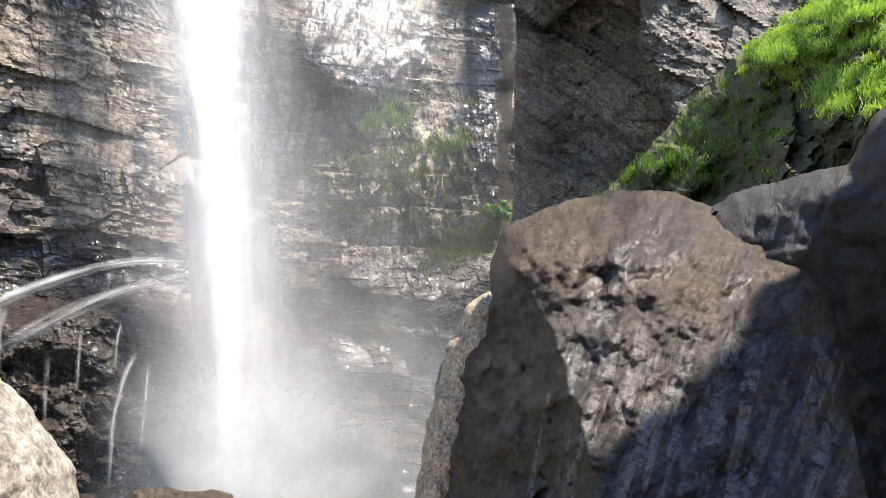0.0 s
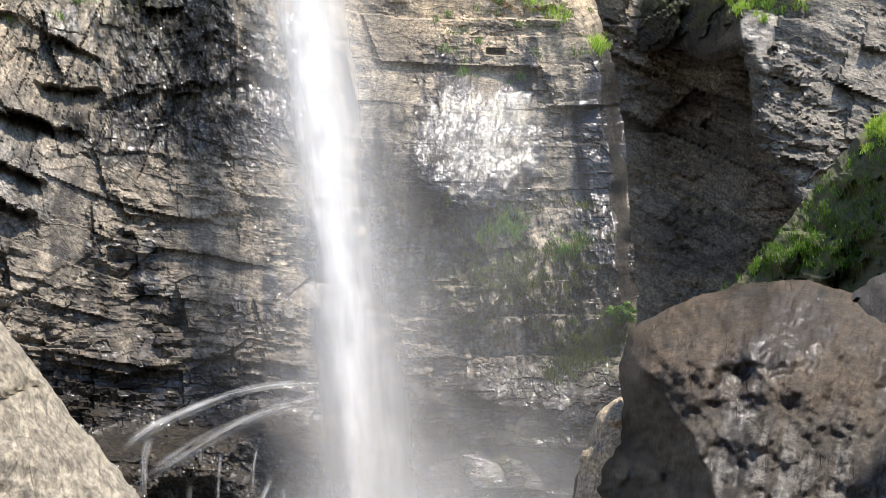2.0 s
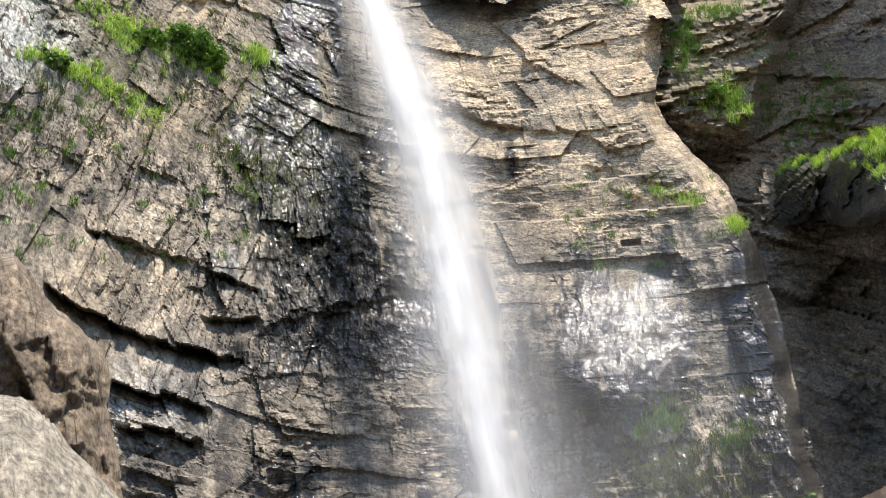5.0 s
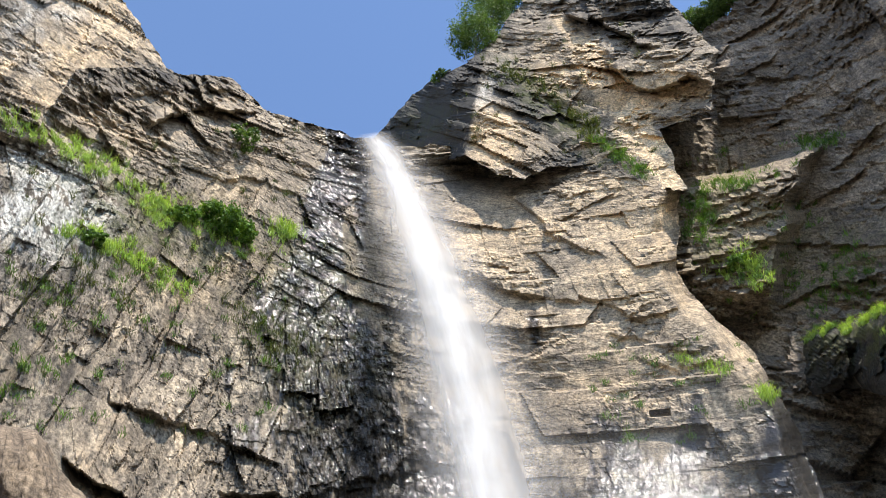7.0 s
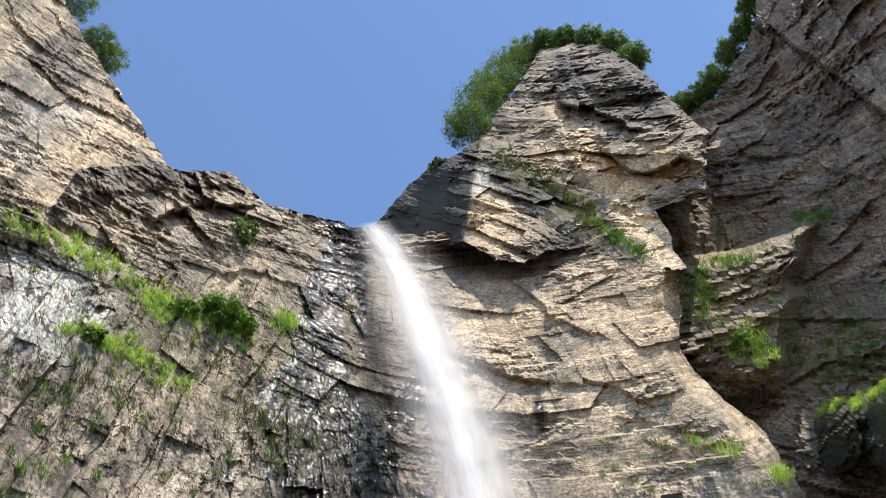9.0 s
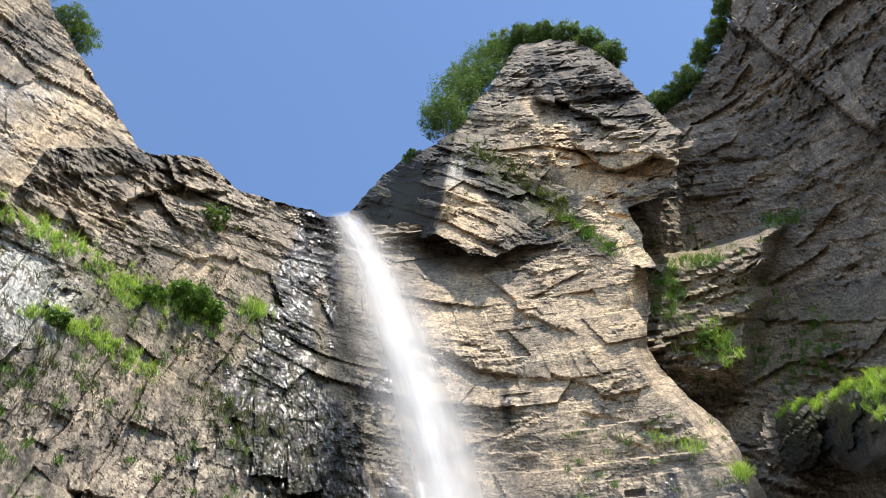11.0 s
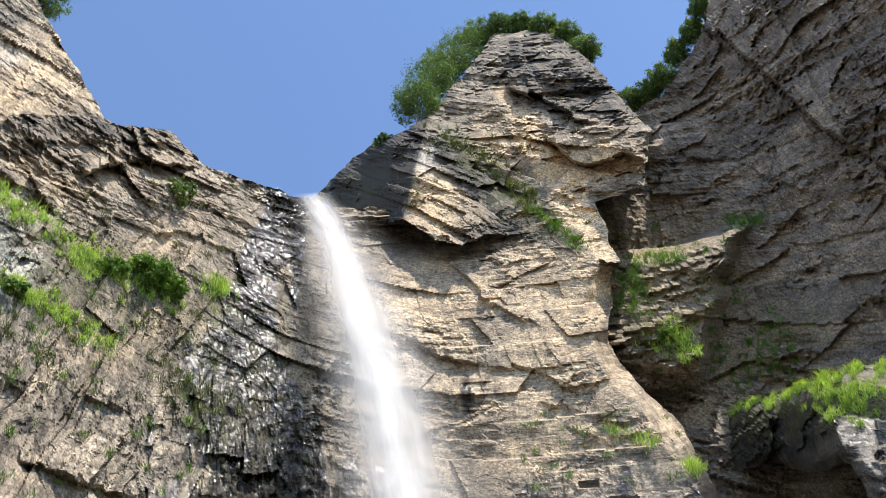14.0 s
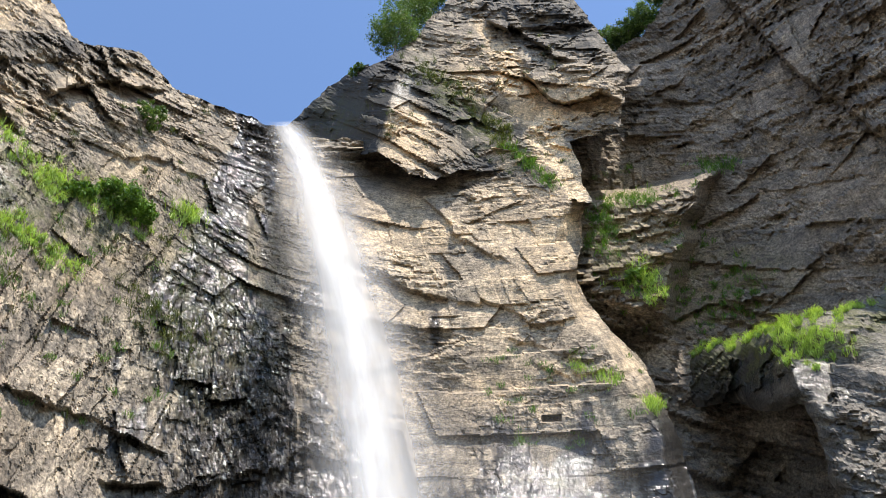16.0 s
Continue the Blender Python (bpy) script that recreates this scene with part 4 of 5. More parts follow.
ROCKR = [(8.3, -4.6), (9.0, -4.0), (9.83, -3.64), (10.6, -3.35), (11.33, -3.14), (11.45, -2.6), (11.52, -2.19), (11.9, -1.8), (12.6, -1.0), (14, 0), (18, 0.5), (22, 0), (24, -15), (8, -15), (8, -8)]
# deep shade painted over the whole rock; its top leans out to darken it
boulder("boulder", ROCKR, 19.0, 2.0, lambda u, v, inner: rubble(231, 0.45, 2.2)(u, v, inner) + 0.3 * np.clip(v + 8, 0, 14), BOULD, "dark brown overhanging rock, blackened for deep shade", {"stain_shade": lambda u, v: 2.0 + 0 * u}, step=0.09, thick=2.5)
# unseen wall, added only to cast the slanting shadow on the huge boulder
SHADOW_W = [(16.5, -15), (15.2, -8), (14.0, -5), (13.3, -2), (13.1, 11), (13.3, 15), (13.85, 17), (13.9, 19), (13.8, 21), (13.8, 22.5), (16, 23), (24, 18), (30, 6), (30, -15)]


def near_depth(u, v, inner):
    return 18.0 + 0.4 * waves(u * 0.6, v * 0.6, 281, 4), 0 * u, np.stack([u, v, 0 * u + 0.5], -1), 0.6 + 0 * u


shadow_side = rock_body("unseen_side", SHADOW_W, 0.15, near_depth, SHADE, {k: (lambda u, v: 0 * u) for k in ("wet", "moss", "pale", "warm")}, 0.04, 0.6)
shadow_side.matrix_world = pose(5, 12, 0) @ pose(0, 0, 0, 0, 0, -7) @ pose(-5, -12, 0)
tagged(shadow_side, "unseen brown rock wall added to shadow the huge boulder", "cliff", kind="structure")
# an unseen side of the gorge, right and behind the bank, added to cut sky light
az_, hz_ = np.meshgrid(np.linspace(76, 285, 150), np.linspace(-4, 1, 40), indexing="ij")
hz_ = np.where(hz_ > 0, hz_ * (21 - 5 * np.clip((az_ - 150) / 130, 0, 1)), hz_)
rr_ = np.interp(az_, (76, 110, 150, 180, 220, 260, 285), (16, 15, 16, 18, 20, 20, 25)) + 0.12 * hz_ + 0.8 * waves(az_ / 9, hz_ / 4, 291, 5)
bi_ = np.arange(az_.size).reshape(az_.shape)
bf_ = np.stack([bi_[:-1, :-1].ravel(), bi_[1:, :-1].ravel(), bi_[1:, 1:].ravel(), bi_[:-1, 1:].ravel()], 1)
bv_ = np.stack([rr_ * np.sin(np.radians(az_)), rr_ * np.cos(np.radians(az_)), hz_], -1).reshape(-1, 3)
zero = np.zeros(len(bv_))
tagged(part("unseen_side", mesh_of("unseen_side", bv_, bf_, {"wet": zero, "moss": zero, "pale": zero, "warm": zero, "seam": zero, "chip": zero + 0.6, "beds": bv_[:, [0, 2, 1]] * (1, 1, 0) + (0, 0, 0.5)}, False), SHADE),
       "unseen brown rock wall added behind the bank to block sky", "cliff", kind="structure")
PALE_L = [(-14, -2.3), (-11.5, -1.85), (-10.5, -1.93), (-9.82, -2.03), (-9.3, -2.5), (-8.76, -3.15), (-7.6, -4.45), (-6.9, -5.4), (-6.13, -6.71), (-4.74, -8.75), (-4.27, -9.4), (-3.75, -10.2), (-3.49, -10.81), (-3.3, -12), (-3.1, -15.5), (-14, -15.5)]
boulder("boulder", PALE_L, 7.2, 1.3, rubble(241, 0.10, 2.0), PALE, "smooth pale sunlit boulder with fine cracks", step=0.08, rise=2.5)
LEFT2 = [(-14, 1.0), (-11.5, 0.95), (-10.35, 0.79), (-9.66, 0.62), (-9.4, 0.2), (-9.25, -0.16), (-8.6, -0.75), (-8.08, -1.3), (-8.0, -1.8), (-8.09, -2.34), (-7.98, -3.2), (-7.9, -4.5), (-7.9, -9), (-14, -9)]
boulder("boulder", LEFT2, 15.0, 1.6, rubble(251, 0.4, 0.9), TAN, "rough tan boulder behind the pale one", {"warm": lambda u, v: 0.5 + 0 * u}, step=0.05, rise=1.2)
PEB = [(-2.55, -11.55), (-2.3, -11.32), (-1.87, -11.22), (-1.2, -11.3), (-0.8, -11.24), (-0.41, -11.38), (-0.2, -11.7), (-0.3, -14.5), (-2.7, -14.5)]
boulder("boulder", PEB, 8.0, 0.7, rubble(261, 0.15, 0.7), BOULD, "low brown boulder at the edge of the bank", {"warm": lambda u, v: 0.6 + 0 * u}, step=0.04, rise=0.6)
SMALL = [(4.5, -6.4), (4.2, -6.5), (3.95, -6.75), (3.78, -7.3), (3.68, -7.7), (3.66, -8.3), (3.5, -9.5), (3.4, -14), (5.0, -14), (5.0, -6.5)]
boulder("boulder", SMALL, 18.0, 0.8, rubble(271, 0.15, 0.8), PALE, "tan sunlit boulder wedged against the huge one", {"warm": lambda u, v: 0.8 + 0 * u}, step=0.04, rise=0.6)

# ---- pool ----
bm = bmesh.new()
bmesh.ops.create_circle(bm, cap_ends=True, segments=64, radius=11)
pool = part("pool", bm, POOL)
pool.matrix_world = pose(-9, 29, -3.3)
tagged(pool, "dark churning plunge pool under the fall", "pool", kind="structure")

# ---- the fall ----
FALL_V = (-13.0, -10.0, -7.3, -4.4, -3.45, -0.76, 1.27, 3.05, 4.45, 5.1, 5.52)
FALL_U = (-0.5, -0.6, -0.76, -1.0, -1.15, -1.46, -1.7, -2.06, -2.47, -2.72, -2.95)
LIP_R = reach_on("cliff", -2.95, 5.45)[0]
rng = np.random.default_rng(4)


def fall_place(v, off, near=0.0):
    r = np.interp(v, (-13, -3, 3, 5.55), (33.5, 37.0, 41.0, LIP_R - 0.4)) - near
    return at(np.interp(v, FALL_V, FALL_U) + off, v, r)


def half_width(v):
    return np.interp(v, (-12, -7, -3, 1, 4, 5, 5.55), (1.4, 1.25, 1.2, 1.15, 0.95, 0.68, 0.5))


waterfall = new("waterfall")
FOOT = fall_place(np.array(-12.5), 0.0)
waterfall.location = FOOT
tagged(waterfall, "tall white waterfall plunging freely from a notch", "waterfall")


def sheet_of_water(name, wide, near, dens, material, v0, v1, seed, lean=0.0, curve=1.0, power=1.5):
    """A bowed curtain that follows the fall, thinning towards its sides and ends."""
    vv, k = np.meshgrid(np.linspace(v0, v1, 160), np.linspace(-1, 1, 33), indexing="ij")
    w = wide(vv)
    off = k * w + lean * (v1 - vv)
    xyz = fall_place(vv, off, near + curve * (1 - k * k))
    d = dens(vv) * np.clip(1 - np.abs(k) ** power, 0, 1) ** 1.6
    idx = np.arange(vv.size).reshape(vv.shape)
    f = np.stack([idx[:-1, :-1].ravel(), idx[:-1, 1:].ravel(), idx[1:, 1:].ravel(), idx[1:, :-1].ravel()], 1)
    flow = np.stack([off * 3.4 + seed * 7.3, vv + seed * 3.1, 0 * vv + seed], -1).reshape(-1, 3)
    return part(name, mesh_of(name, xyz.reshape(-1, 3) - FOOT, f, {"dens": d.ravel(), "flow": flow}), material, waterfall)


def fade(v, lo, hi, soft):
    return np.clip((v - lo) / soft, 0, 1) * np.clip((hi - v) / soft, 0, 1)


sheet_of_water("stream", lambda v: 0.95 * half_width(v), 0.3, lambda v: 0.7 * np.clip((5.62 - v) / 0.1, 0, 1) * np.clip((v + 9.5) / 3, 0.1, 1), FALL, -12.5, 5.6, 1, power=1.15)
sheet_of_water("stream", lambda v: np.interp(v, (-10.5, -8, -5), (0.15, 0.4, 0.56)) * half_width(v), 0.9, lambda v: 1.0 * np.clip((5.6 - v) / 0.2, 0, 1) * np.clip((v + 10.6) / 1.5, 0.0, 1), FALL, -11.5, 5.6, 2)
sheet_of_water("spray_veil", lambda v: 0.9 + np.clip(5 - v, 0, 20) * 0.12, 0.0, lambda v: 0.7 * fade(v, -14, 5.3, 1.5), MIST, -12.5, 5.3, 3, lean=0.02, curve=2.0, power=1.1)

# long threads of water inside the stream
count, seg = 160, 7
tv = rng.uniform(-6.0, 5.5, count)
tl = rng.uniform(0.5, 1.8, count)
to = np.clip(rng.normal(0, 0.1, count), -0.18, 0.18)
tw = rng.uniform(0.003, 0.010, count)
kk = np.linspace(0, 1, seg)
vv = np.minimum(tv[:, None] - tl[:, None] * kk, 5.55)
ww = half_width(vv) * to[:, None]
edge = (tw[:, None] * np.sin(math.pi * np.clip(kk, 0.04, 0.96)))
near = rng.uniform(0.2, 1.6, count)[:, None]
la, lb = fall_place(vv, ww - edge, near), fall_place(vv, ww + edge, near)
verts = np.stack([la, lb], 2).reshape(-1, 3)
base = (np.arange(count)[:, None] * seg + np.arange(seg - 1)).ravel() * 2
tf = np.stack([base, base + 1, base + 3, base + 2], 1)
part("water_threads", mesh_of("water_threads", verts - FOOT, tf, {}), FOAM, waterfall)

# mist over the pool
def mist_bank(cu, cv, ru, rv, r, amount, seed):
    a, k = np.meshgrid(np.linspace(-1, 1, 40), np.linspace(-1, 1, 40), indexing="ij")
    rr = np.clip(np.hypot(a, k), 0, 1)
    xyz = at(cu + a * ru, cv + k * rv, r + 3.0 * rr ** 2 + 0.4 * wave(a * 3, k * 3, seed))
    d = amount * (1 - rr ** 2) ** 1.5
    idx = np.arange(a.size).reshape(a.shape)
    f = np.stack([idx[:-1, :-1].ravel(), idx[1:, :-1].ravel(), idx[1:, 1:].ravel(), idx[:-1, 1:].ravel()], 1)
    flow = np.stack([a * ru * 1.4 + seed, k * rv * 1.4, 0 * a], -1).reshape(-1, 3)
    ob = part("mist", mesh_of("mist", xyz.reshape(-1, 3), f, {"dens": d.ravel(), "flow": flow}), MIST)
    return tagged(ob, "bright drifting mist from the plunge pool", "mist", kind="stuff")


mist_bank(-0.2, -11.4, 3.4, 4.6, 31.0, 0.75, 11)
mist_bank(2.0, -11.0, 4.0, 5.0, 29.0, 0.5, 23)
mist_bank(0.6, -5.8, 5.0, 7.5, 28.0, 0.2, 29)


# side jets and trickles on the dark mound
def jet(points, r, w0, w1, label, thick=0.75, n=26):
    pu, pv = zip(*points)
    t = np.linspace(0, 1, n)
    s = np.linspace(0, 1, len(points))
    uu, vv_ = np.interp(t, s, pu), np.interp(t, s, pv)
    ker = np.ones(5) / 5
    uu[2:-2], vv_[2:-2] = np.convolve(uu, ker, "valid"), np.convolve(vv_, ker, "valid")
    w = (w0 + (w1 - w0) * t) * 1.35
    du, dv = np.gradient(uu), np.gradient(vv_)
    ln = np.hypot(du, dv) + 1e-9
    k = np.linspace(-1, 1, 7)
    U = uu[:, None] - (dv / ln * w)[:, None] * k
    V = vv_[:, None] + (du / ln * w)[:, None] * k
    xyz = at(U, V, r - 0.3 * (1 - k * k) + 0 * U)
    d = thick * (1 - np.abs(k) ** 1.6)[None] * np.clip(np.minimum(t * 6, (1 - t) * 4), 0, 1)[:, None]
    idx = np.arange(U.size).reshape(U.shape)
    f = np.stack([idx[:-1, :-1].ravel(), idx[1:, :-1].ravel(), idx[1:, 1:].ravel(), idx[:-1, 1:].ravel()], 1)
    along = np.cumsum(ln)[:, None] + 0 * U
    flow = np.stack([k[None] * w[:, None] * 12 + 3 * r, along * 1.2, 0 * U], -1).reshape(-1, 3)
    ob = part("water_jet", mesh_of("water_jet", xyz.reshape(-1, 3), f, {"dens": d.ravel(), "flow": flow}), FALL)
    return tagged(ob, label, "water jet", "side jets of the fall")


jet([(-1.5, -6.25), (-2.06, -6.21), (-2.8, -6.35), (-3.52, -6.62), (-4.2, -6.95), (-4.75, -7.25), (-5.1, -7.6)], 33.0, 0.05, 0.11, "thin white jet arching off the wet ledge")
jet([(-1.3, -6.45), (-1.66, -6.55), (-2.5, -6.85), (-3.43, -7.3), (-4.1, -7.75), (-4.8, -8.25)], 32.5, 0.06, 0.16, "wide pale jet spraying over the dark mound", 0.5)
jet([(-2.3, -8.1), (-2.55, -8.7), (-2.75, -9.6), (-2.85, -11.4)], 31.5, 0.06, 0.04, "thin trickle running down the dark mound", 0.5)
jet([(-2.1, -8.3), (-2.15, -9.2), (-2.25, -10.6)], 31.5, 0.05, 0.03, "thin trickle running down the dark mound", 0.35)
jet([(-2.6, -7.5), (-2.68, -7.9), (-2.72, -8.5)], 32.0, 0.04, 0.03, "thin trickle running down the dark mound", 0.45)
jet([(-3.3, -7.6), (-3.36, -8.2), (-3.4, -9.0)], 32.0, 0.05, 0.03, "thin trickle running down the dark mound", 0.35)
jet([(-3.9, -8.3), (-3.95, -8.9), (-4.0, -9.8)], 31.8, 0.05, 0.03, "thin trickle running down the dark mound", 0.35)
jet([(-4.6, -7.3), (-4.75, -7.8), (-4.8, -8.6)], 32.8, 0.08, 0.06, "thin trickle running down the dark mound", 0.5)


# ---- plants ----
def leaf_cloud(n, centre, spread, size, seed, up=0.3, long=1.6):
    """n small leaves on the outsides of many clumps that make up an uneven crown."""
    g = np.random.default_rng(seed)
    k = max(9, n // 40)
    lumps = g.normal(0, 1, (k, 3))
    lumps = lumps / np.linalg.norm(lumps, axis=1)[:, None] * g.uniform(0.15, 0.85, k)[:, None] ** 0.6
    girth = g.uniform(0.10, 0.24, k)
    pick = g.integers(0, k, n)
    way = g.normal(0, 1, (n, 3)) + (0, 0, 0.35)
    way /= np.linalg.norm(way, axis=1)[:, None]
    c = lumps[pick] + way * (girth[pick] * g.uniform(0.3, 1.45, n))[:, None]
    c = np.asarray(centre) + c * np.asarray(spread)
    a = np.cross(way, g.normal(0, 1, (n, 3)))
    a /= np.linalg.norm(a, axis=1)[:, None]
    b = np.cross(a, way + g.normal(0, 0.45, (n, 3)))
    b /= np.linalg.norm(b, axis=1)[:, None]
    s = size * g.uniform(0.6, 1.3, n)[:, None]
    v = np.stack([c - a * s * long, c + b * s, c + a * s * long, c - b * s], 1).reshape(-1, 3)
    return v, np.arange(len(v)).reshape(-1, 4)


def grass_cloud(n, roots, tall, seed):
    """Drooping blades at given roots, each of two leaning pieces."""
    g = np.random.default_rng(seed)
    p = roots[g.integers(0, len(roots), n)] + g.normal(0, 0.12, (n, 3)) * (1, 1, 0.6)
    side = g.normal(0, 1, (n, 3)) * (1, 1, 0.1)
    side /= np.linalg.norm(side, axis=1)[:, None]
    lean = g.normal(0, 0.5, (n, 3)) * (1, 1, 0.2) + (0.05, -0.35, 0)
    h = tall * g.uniform(0.5, 1.3, n)[:, None]
    w = side * (0.010 + 0.04 * tall * g.uniform(0.5, 1, n)[:, None])
    mid = p + lean * h * 0.35 + (0, 0, 1) * h * 0.65
    tip = p + lean * h * 1.1 + (0, 0, 1) * h * 0.8
    v = np.stack([p - w, p + w, mid + w * 0.8, mid - w * 0.8, tip - w * 0.1, tip + w * 0.1], 1).reshape(-1, 3)
    k = np.arange(n)[:, None] * 6
    return v, np.concatenate([k + np.array([0, 1, 2, 3]), k + np.array([3, 2, 5, 4])])


def roots_on(sheet, line, width, n, seed, sink=0.0):
    """Places on a rock face, scattered along a line of the chart."""
    g = np.random.default_rng(seed)
    pu, pv = np.array(line, float).T
    t = np.sort(g.uniform(0, len(line) - 1, n))
    u = np.interp(t, range(len(line)), pu) + g.normal(0, width, n)
    v = np.interp(t, range(len(line)), pv) + g.normal(0, width, n)
    out = []
    for a, b in zip(u, v):
        r, inner = reach_on(sheet, a, b)
        if inner > 0:
            out.append(at(np.array(a), np.array(b), np.array(r - sink)))
    return np.array(out)


def grass_patch(sheet, line, width, blades, tall, seed, label, material=GRASS):
    rt = roots_on(sheet, line, width, 90, seed)
    v, f = grass_cloud(blades, rt, tall, seed)
    return tagged(part("grass", mesh_of("grass", v, f, None, False), material), label, "grass", kind="stuff")


grass_patch("cliff", [(-10.7, 6.95), (-9.41, 6.28), (-8.7, 5.75), (-8.19, 5.43), (-7.4, 4.85), (-7.0, 4.6)], 0.12, 4200, 0.36, 301, "bright green grass along a sloping cliff ledge")
grass_patch("cliff", [(-7.6, 4.7), (-7.0, 4.4), (-6.2, 4.15), (-5.4, 3.7)], 0.18, 4200, 0.36, 302, "bright green grass on a cliff ledge")
grass_patch("cliff", [(-9.3, 4.35), (-8.5, 4.15), (-7.9, 3.75), (-7.4, 3.4), (-6.5, 2.75)], 0.10, 3600, 0.34, 303, "bright green grass hanging from a cliff ledge")
grass_patch("cliff", [(-4.9, 3.9), (-4.6, 3.7)], 0.10, 700, 0.6, 304, "small tuft of grass on the cliff")
grass_patch("cliff", [(-6.0, 2.6), (-5.2, 2.0), (-4.6, 1.6)], 0.25, 1200, 0.4, 305, "sparse dark grass in cliff cracks", FERN)
grass_patch("cliff", [(-10, 3.2), (-8.5, 3.3), (-7.2, 2.9)], 0.45, 1200, 0.35, 306, "sparse dark grass in cliff cracks", FERN)
grass_patch("cliff", [(1.2, -4.0), (1.9, -3.9), (2.5, -4.2), (3.2, -3.9)], 0.28, 2600, 0.34, 307, "olive ferns hanging from the wet rock", FERN)
grass_patch("cliff", [(1.5, -3.4), (2.0, -3.1), (2.2, -3.3)], 0.14, 1000, 0.36, 308, "green ferns hanging from the wet rock", BUSH)
grass_patch("cliff", [(2.9, -3.6), (3.4, -3.5)], 0.14, 600, 0.32, 309, "green ferns hanging from the wet rock", BUSH)
grass_patch("cliff", [(3.0, -5.9), (3.6, -5.5), (4.2, -5.1)], 0.16, 3500, 0.34, 310, "olive moss and ferns on a low ledge", FERN)
grass_patch("cliff", [(2.0, 0.85), (2.9, 0.5)], 0.06, 500, 0.4, 311, "small tufts of grass along a crack")
grass_patch("cliff", [(3.4, 0.1), (3.5, 0.0)], 0.06, 400, 0.5, 312, "small tuft of grass at the cliff corner")
grass_patch("outcrop", [(3.5, 0.98), (4.2, 1.02), (4.95, 1.1), (5.5, 1.3), (6.2, 1.5), (7.2, 1.65), (9, 2.1)], 0.05, 9000, 0.36, 313, "bright green grass along the outcrop's ledge")
grass_patch("outcrop", [(5.8, 1.2), (6.2, 0.9), (6.8, 1.1)], 0.18, 4000, 0.34, 314, "bright green grass draped over the outcrop")
grass_patch("outcrop", [(3.7, 0.8), (3.8, 0.5)], 0.08, 500, 0.45, 315, "tuft of grass at the outcrop's end")
grass_patch("gorge_wall", [(3.0, 2.2), (3.4, 2.35), (3.7, 2.0)], 0.12, 2000, 0.6, 316, "bright green grass in the corner of the recess")
grass_patch("gorge_wall", [(2.6, 3.7), (2.9, 3.3), (2.8, 2.8)], 0.15, 1500, 0.5, 317, "dark green grass in the corner of the recess", BUSH)
grass_patch("gorge_wall", [(3.0, 3.75), (3.8, 3.8)], 0.08, 900, 0.5, 318, "grass along a ledge of the recess", BUSH)
grass_patch("gorge_wall", [(4.7, 4.35), (5.3, 4.35)], 0.08, 900, 0.5, 319, "grass along a ledge of the recess", BUSH)
grass_patch("gorge_wall", [(4.2, 1.9), (5.0, 1.6), (5.4, 2.2)], 0.25, 2000, 0.45, 320, "dark grass on the shaded wall", BUSH)
grass_patch("buttress", [(-0.6, 6.6), (0.3, 6.1), (0.9, 5.4), (1.2, 4.8)], 0.12, 2500, 0.6, 321, "olive grass in the buttress's gully", FERN)
grass_patch("buttress", [(1.1, 4.85), (1.6, 4.5), (2.05, 4.05)], 0.07, 1200, 0.6, 322, "dark grass along the buttress's foot", BUSH)
grass_patch("buttress", [(-2.0, 4.9), (-1.9, 4.6)], 0.08, 600, 0.5, 323, "small grass tuft under the buttress", BUSH)
for k, (line, wide, blades) in enumerate([([(8.5, -1.3), (9.2, -0.75), (10.0, -0.3), (11.5, 0.5)], 0.15, 15000), ([(9.3, -1.5), (10.3, -1.0), (11.6, -0.5)], 0.2, 16000),
                                           ([(10.6, -2.2), (11.2, -1.7), (12, -1.3)], 0.2, 12000), ([(9.5, -0.6), (11, -0.1), (12, 0.2)], 0.2, 15000), ([(8.9, -1.35), (9.7, -1.0)], 0.14, 5000), ([(10.2, -1.9), (10.5, -1.3)], 0.12, 4000)]):
    grass_patch("mossy_slope", line, wide, blades, 0.13, 330 + k, "lush bright green grass on the steep slope")
grass_patch("mossy_slope", [(6.3, -4.2), (6.9, -3.7), (7.6, -3.5)], 0.12, 700, 0.25, 340, "green grass at the slope's foot", BUSH)
# shaded part of the slope: its shade is put into darker, sparser blades
for k, line in enumerate([[(7.5, -2.6), (9.0, -3.2)], [(7.0, -3.3), (8.5, -3.8)], [(8.3, -2.0), (9.6, -2.8)]]):
    grass_patch("mossy_slope", line, 0.35, 1800, 0.16, 345 + k, "grass on the steep slope, coloured darker for shade", BUSH)


def tufts(sheet, n, box, tall, seed, label, material):
    """Single tufts rooted in cracks, scattered over a stretch of cliff."""
    g = np.random.default_rng(seed)
    vs, fs, k = [], [], 0
    for _ in range(n):
        u, v = g.uniform(box[0], box[1]), g.uniform(box[2], box[3])
        r, inner = reach_on(sheet, u, v)
        if inner < 0.1:
            continue
        p = at(np.array(u), np.array(v), np.array(r))[None] + g.normal(0, 0.18, (5, 3)) * (1, 0.3, 0.5)
        a, f = grass_cloud(int(g.integers(20, 70)), p, tall * g.uniform(0.6, 1.3), seed + k + 1)
        vs.append(a)
        fs.append(f + sum(len(x) for x in vs[:-1]))
        k += 1
    return tagged(part("grass", mesh_of("grass", np.concatenate(vs), np.concatenate(fs), None, False), material), label, "grass", kind="stuff")


tufts("cliff", 90, (-10.5, -4.8, 0.2, 4.2), 0.32, 350, "scattered green tufts in the cracks of the cliff", BUSH)
tufts("cliff", 60, (-10.0, -4.0, 3.0, 6.2), 0.35, 470, "scattered olive tufts in the cracks of the cliff", FERN)
tufts("cliff", 40, (0.5, 3.4, -0.6, 1.2), 0.28, 560, "scattered green tufts in the cracks of the cliff", BUSH)
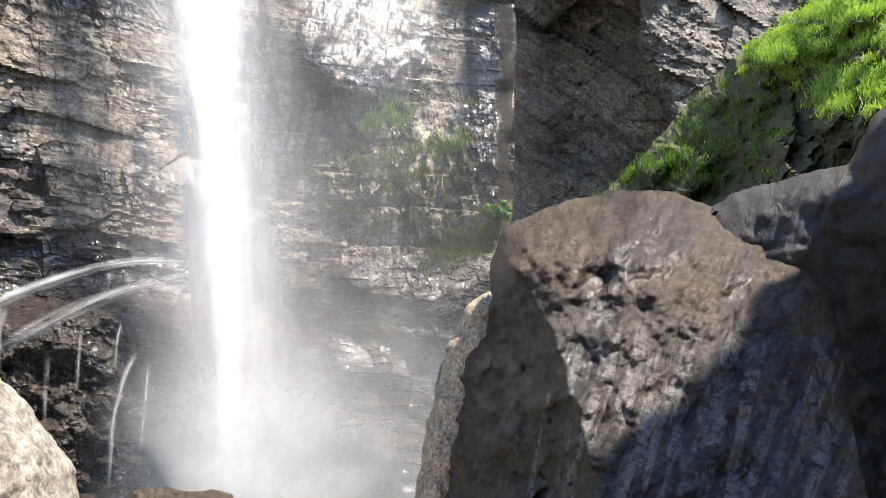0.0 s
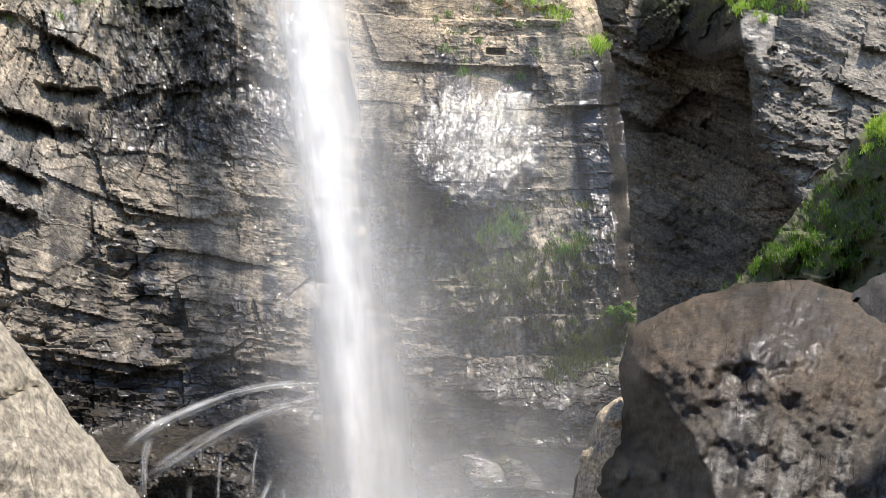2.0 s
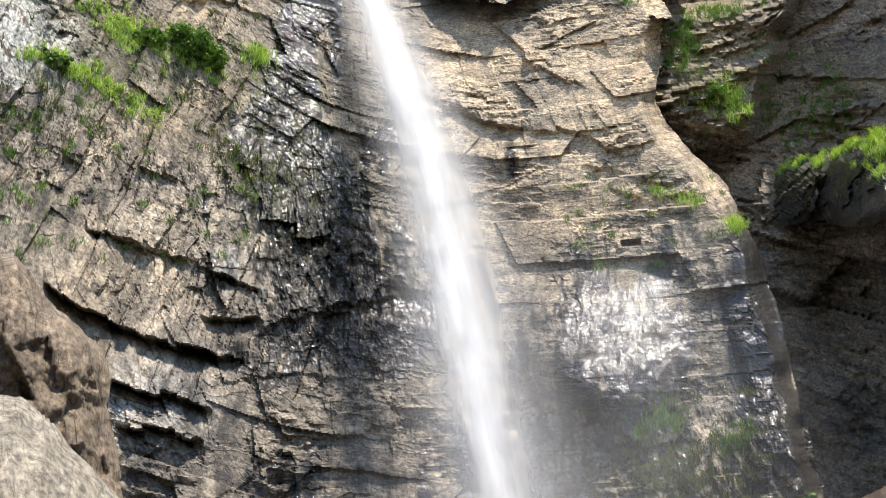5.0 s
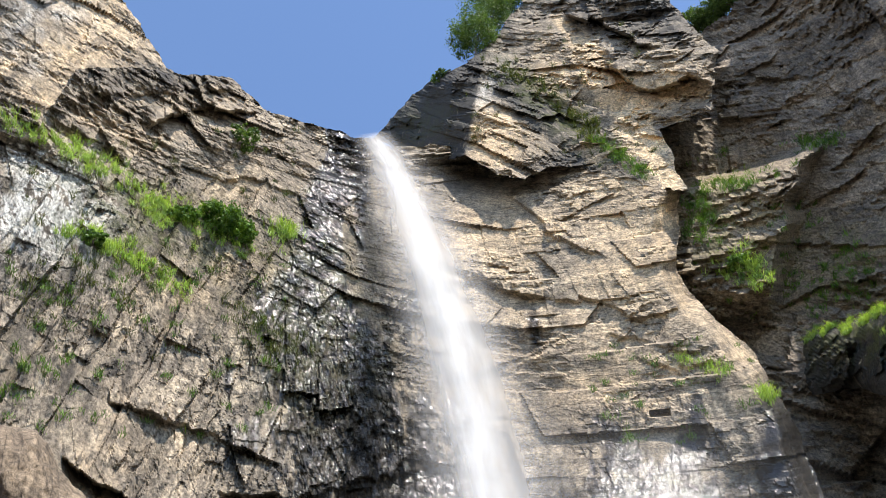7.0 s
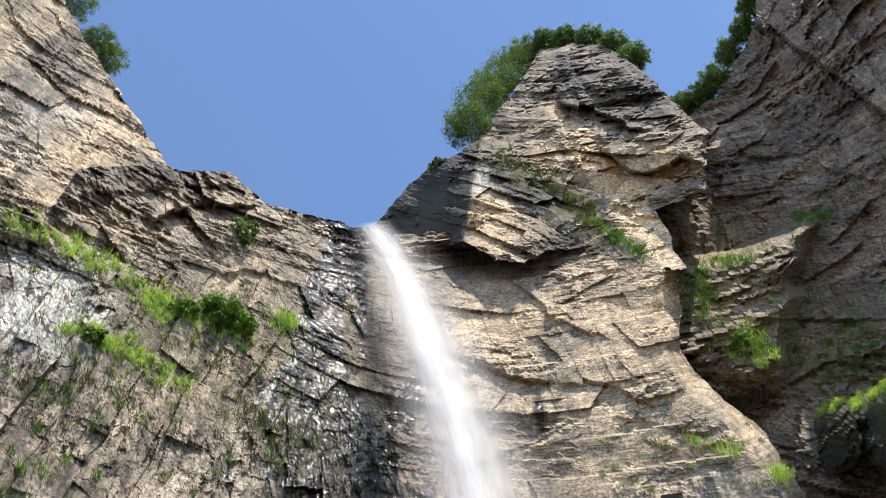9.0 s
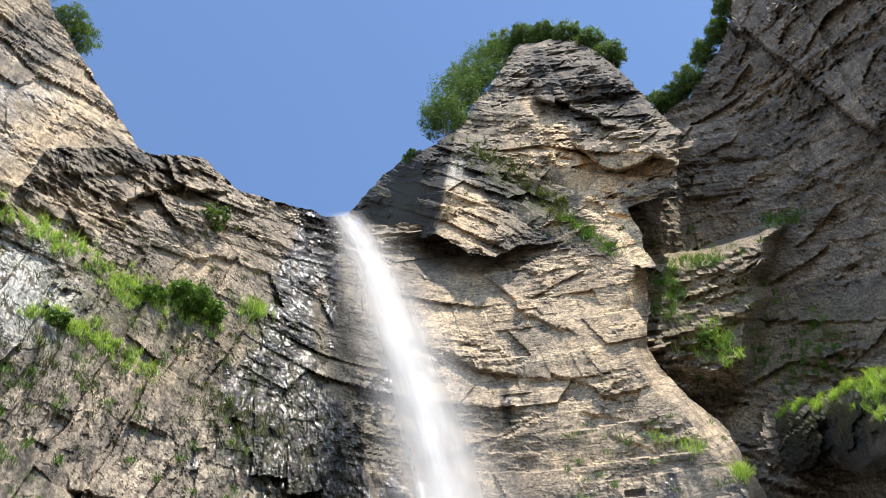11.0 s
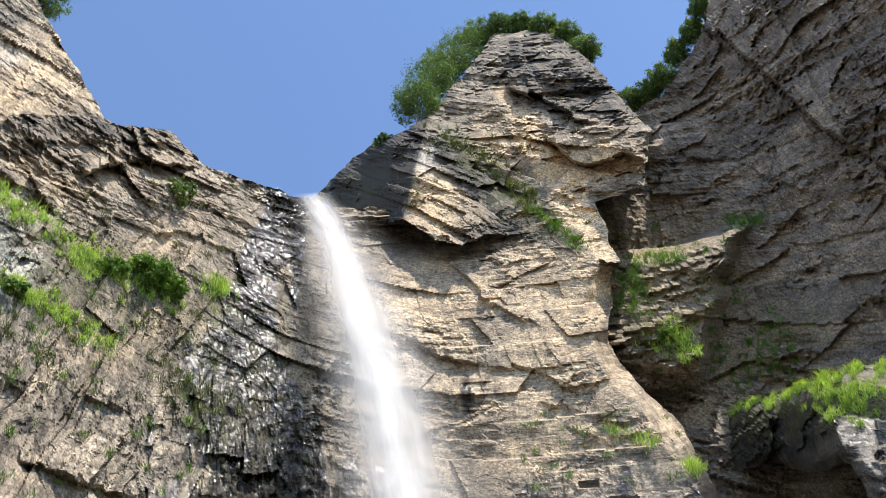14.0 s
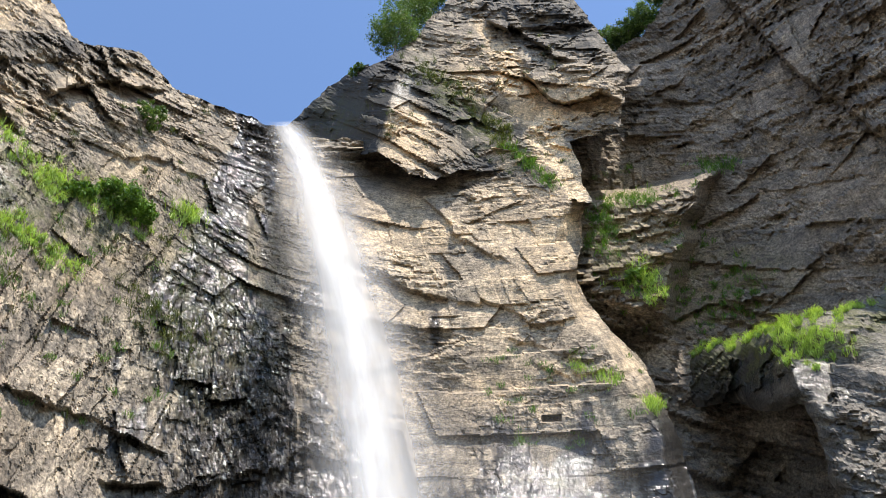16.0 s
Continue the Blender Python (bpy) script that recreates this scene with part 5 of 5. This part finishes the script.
tufts("cliff", 60, (0.6, 4.2, -5.6, -2.6), 0.30, 620, "scattered olive ferns on the wet rock", FERN)
tufts("gorge_wall", 60, (2.5, 5.2, 1.4, 4.4), 0.40, 700, "scattered green tufts on the recess's ledges", BUSH)
tufts("buttress", 50, (-1.5, 2.2, 4.4, 7.2), 0.35, 780, "scattered olive tufts on the buttress", FERN)


def bush(sheet, u, v, size, seed, label, material=BUSH, n=1400):
    r, _ = reach_on(sheet, u, v)
    place = at(np.array(u), np.array(v), np.array(r - 0.2 * size))
    ob = new("bush")
    ob.location = place
    vs, fs = leaf_cloud(2 * n, (0, 0, size * 0.35), (size, size * 0.8, size * 0.7), 0.065, seed)
    part("crown", mesh_of("crown", vs, fs, None, False), material, ob)
    bm = bmesh.new()
    for k in range(3):
        bmesh.ops.create_cone(bm, segments=5, radius1=0.05, radius2=0.015, depth=size,
                              matrix=pose(0, 0, size * 0.25, 18 * (k - 1), 12 * (k % 2), 120 * k))
    part("stem", bm, BARK, ob)
    return tagged(ob, label, "bush")


bush("cliff", -6.1, 4.1, 1.9, 401, "dense bright green bush on a cliff ledge", n=3000)
bush("cliff", -5.7, 3.85, 1.5, 402, "dense bright green bush on a cliff ledge", n=2000)
bush("cliff", -6.8, 4.3, 1.3, 403, "low bright green bush on a cliff ledge", n=1500)
bush("cliff", -5.55, 5.75, 1.6, 404, "thin dark green bush under the ridge", LEAF, 1300)
bush("cliff", -8.6, 4.1, 0.9, 405, "low bright green bush on a cliff ledge", n=900)
bush("buttress", -1.55, 6.5, 1.3, 406, "dark green bush on the buttress's shoulder", LEAF, 1100)
bush("gorge_wall", 3.35, 2.3, 1.2, 407, "bright green bush in the corner of the recess", n=1200)
bush("cliff", 4.25, -4.9, 0.9, 408, "green bush at the cliff's foot", n=900)


def tree(sheet, u, v, tall, wide, seed, label, n=2600, off=0.0):
    r, _ = reach_on(sheet, u, v)
    g = np.random.default_rng(seed)
    ob = new("tree")
    ob.location = at(np.array(u), np.array(v), np.array(r + off))
    bm = bmesh.new()
    for a, b, r0, r1 in [((0, 0, -0.6), (0.1, 0, tall * 0.55), 0.14, 0.08)] + [
            ((0.1, 0, tall * g.uniform(0.25, 0.5)), (wide * g.uniform(-0.5, 0.5), wide * g.uniform(-0.5, 0.5), tall * g.uniform(0.6, 0.9)), 0.06, 0.02) for _ in range(6)]:
        a, b = Vector(a), Vector(b)
        bmesh.ops.create_cone(bm, segments=6, radius1=r0, radius2=r1, depth=(b - a).length,
                              matrix=Matrix.Translation((a + b) / 2) @ (b - a).to_track_quat("Z", "Y").to_matrix().to_4x4())
    part("trunk", bm, BARK, ob)
    vs, fs = leaf_cloud(n, (0, 0, tall * 0.62), (wide * 0.60, wide * 0.60, tall * 0.44), 0.075, seed)
    part("crown", mesh_of("crown", vs, fs, None, False), LEAF, ob)
    return tagged(ob, label, "tree")


TREES = [(-0.85, 6.85, 6.8, 5.4), (-0.55, 7.2, 8.0, 6.2), (-0.2, 7.6, 8.0, 5.6), (0.1, 7.95, 7.6, 5.4), (0.45, 8.3, 6.0, 4.6), (0.85, 8.55, 4.0, 4.0),
         (1.3, 8.6, 3.6, 3.6), (1.8, 8.5, 3.6, 3.8), (2.2, 8.2, 4.0, 3.8), (2.55, 7.85, 4.2, 3.6)]
for k, (u, v, hgt, wid) in enumerate(TREES):
    tree("buttress", u, v, hgt * 1.1, wid * 1.15, 500 + k, "leafy green tree on the buttress's crest", 9000, 1.5)
for k, (u, v, hgt, wid) in enumerate([(3.25, 6.65, 4.5, 4.0), (3.6, 6.8, 4.0, 3.5), (3.95, 7.05, 5.0, 4.0), (4.35, 7.6, 5.0, 3.5), (4.7, 8.05, 4.5, 3.2), (4.95, 8.6, 4.5, 3.2)]):
    tree("gorge_wall", u, v, hgt, wid, 520 + k, "leafy green tree on the gorge's rim", 6500, 0.5)
for k, (u, v, hgt, wid) in enumerate([(-8.5, 10.0, 6, 4.5), (-8.75, 10.5, 6, 4.5), (-9.3, 11.6, 6, 5)]):
    tree("far_cliff", u, v, hgt, wid, 540 + k, "leafy green tree on the far cliff's rim", 5000, 0.5)
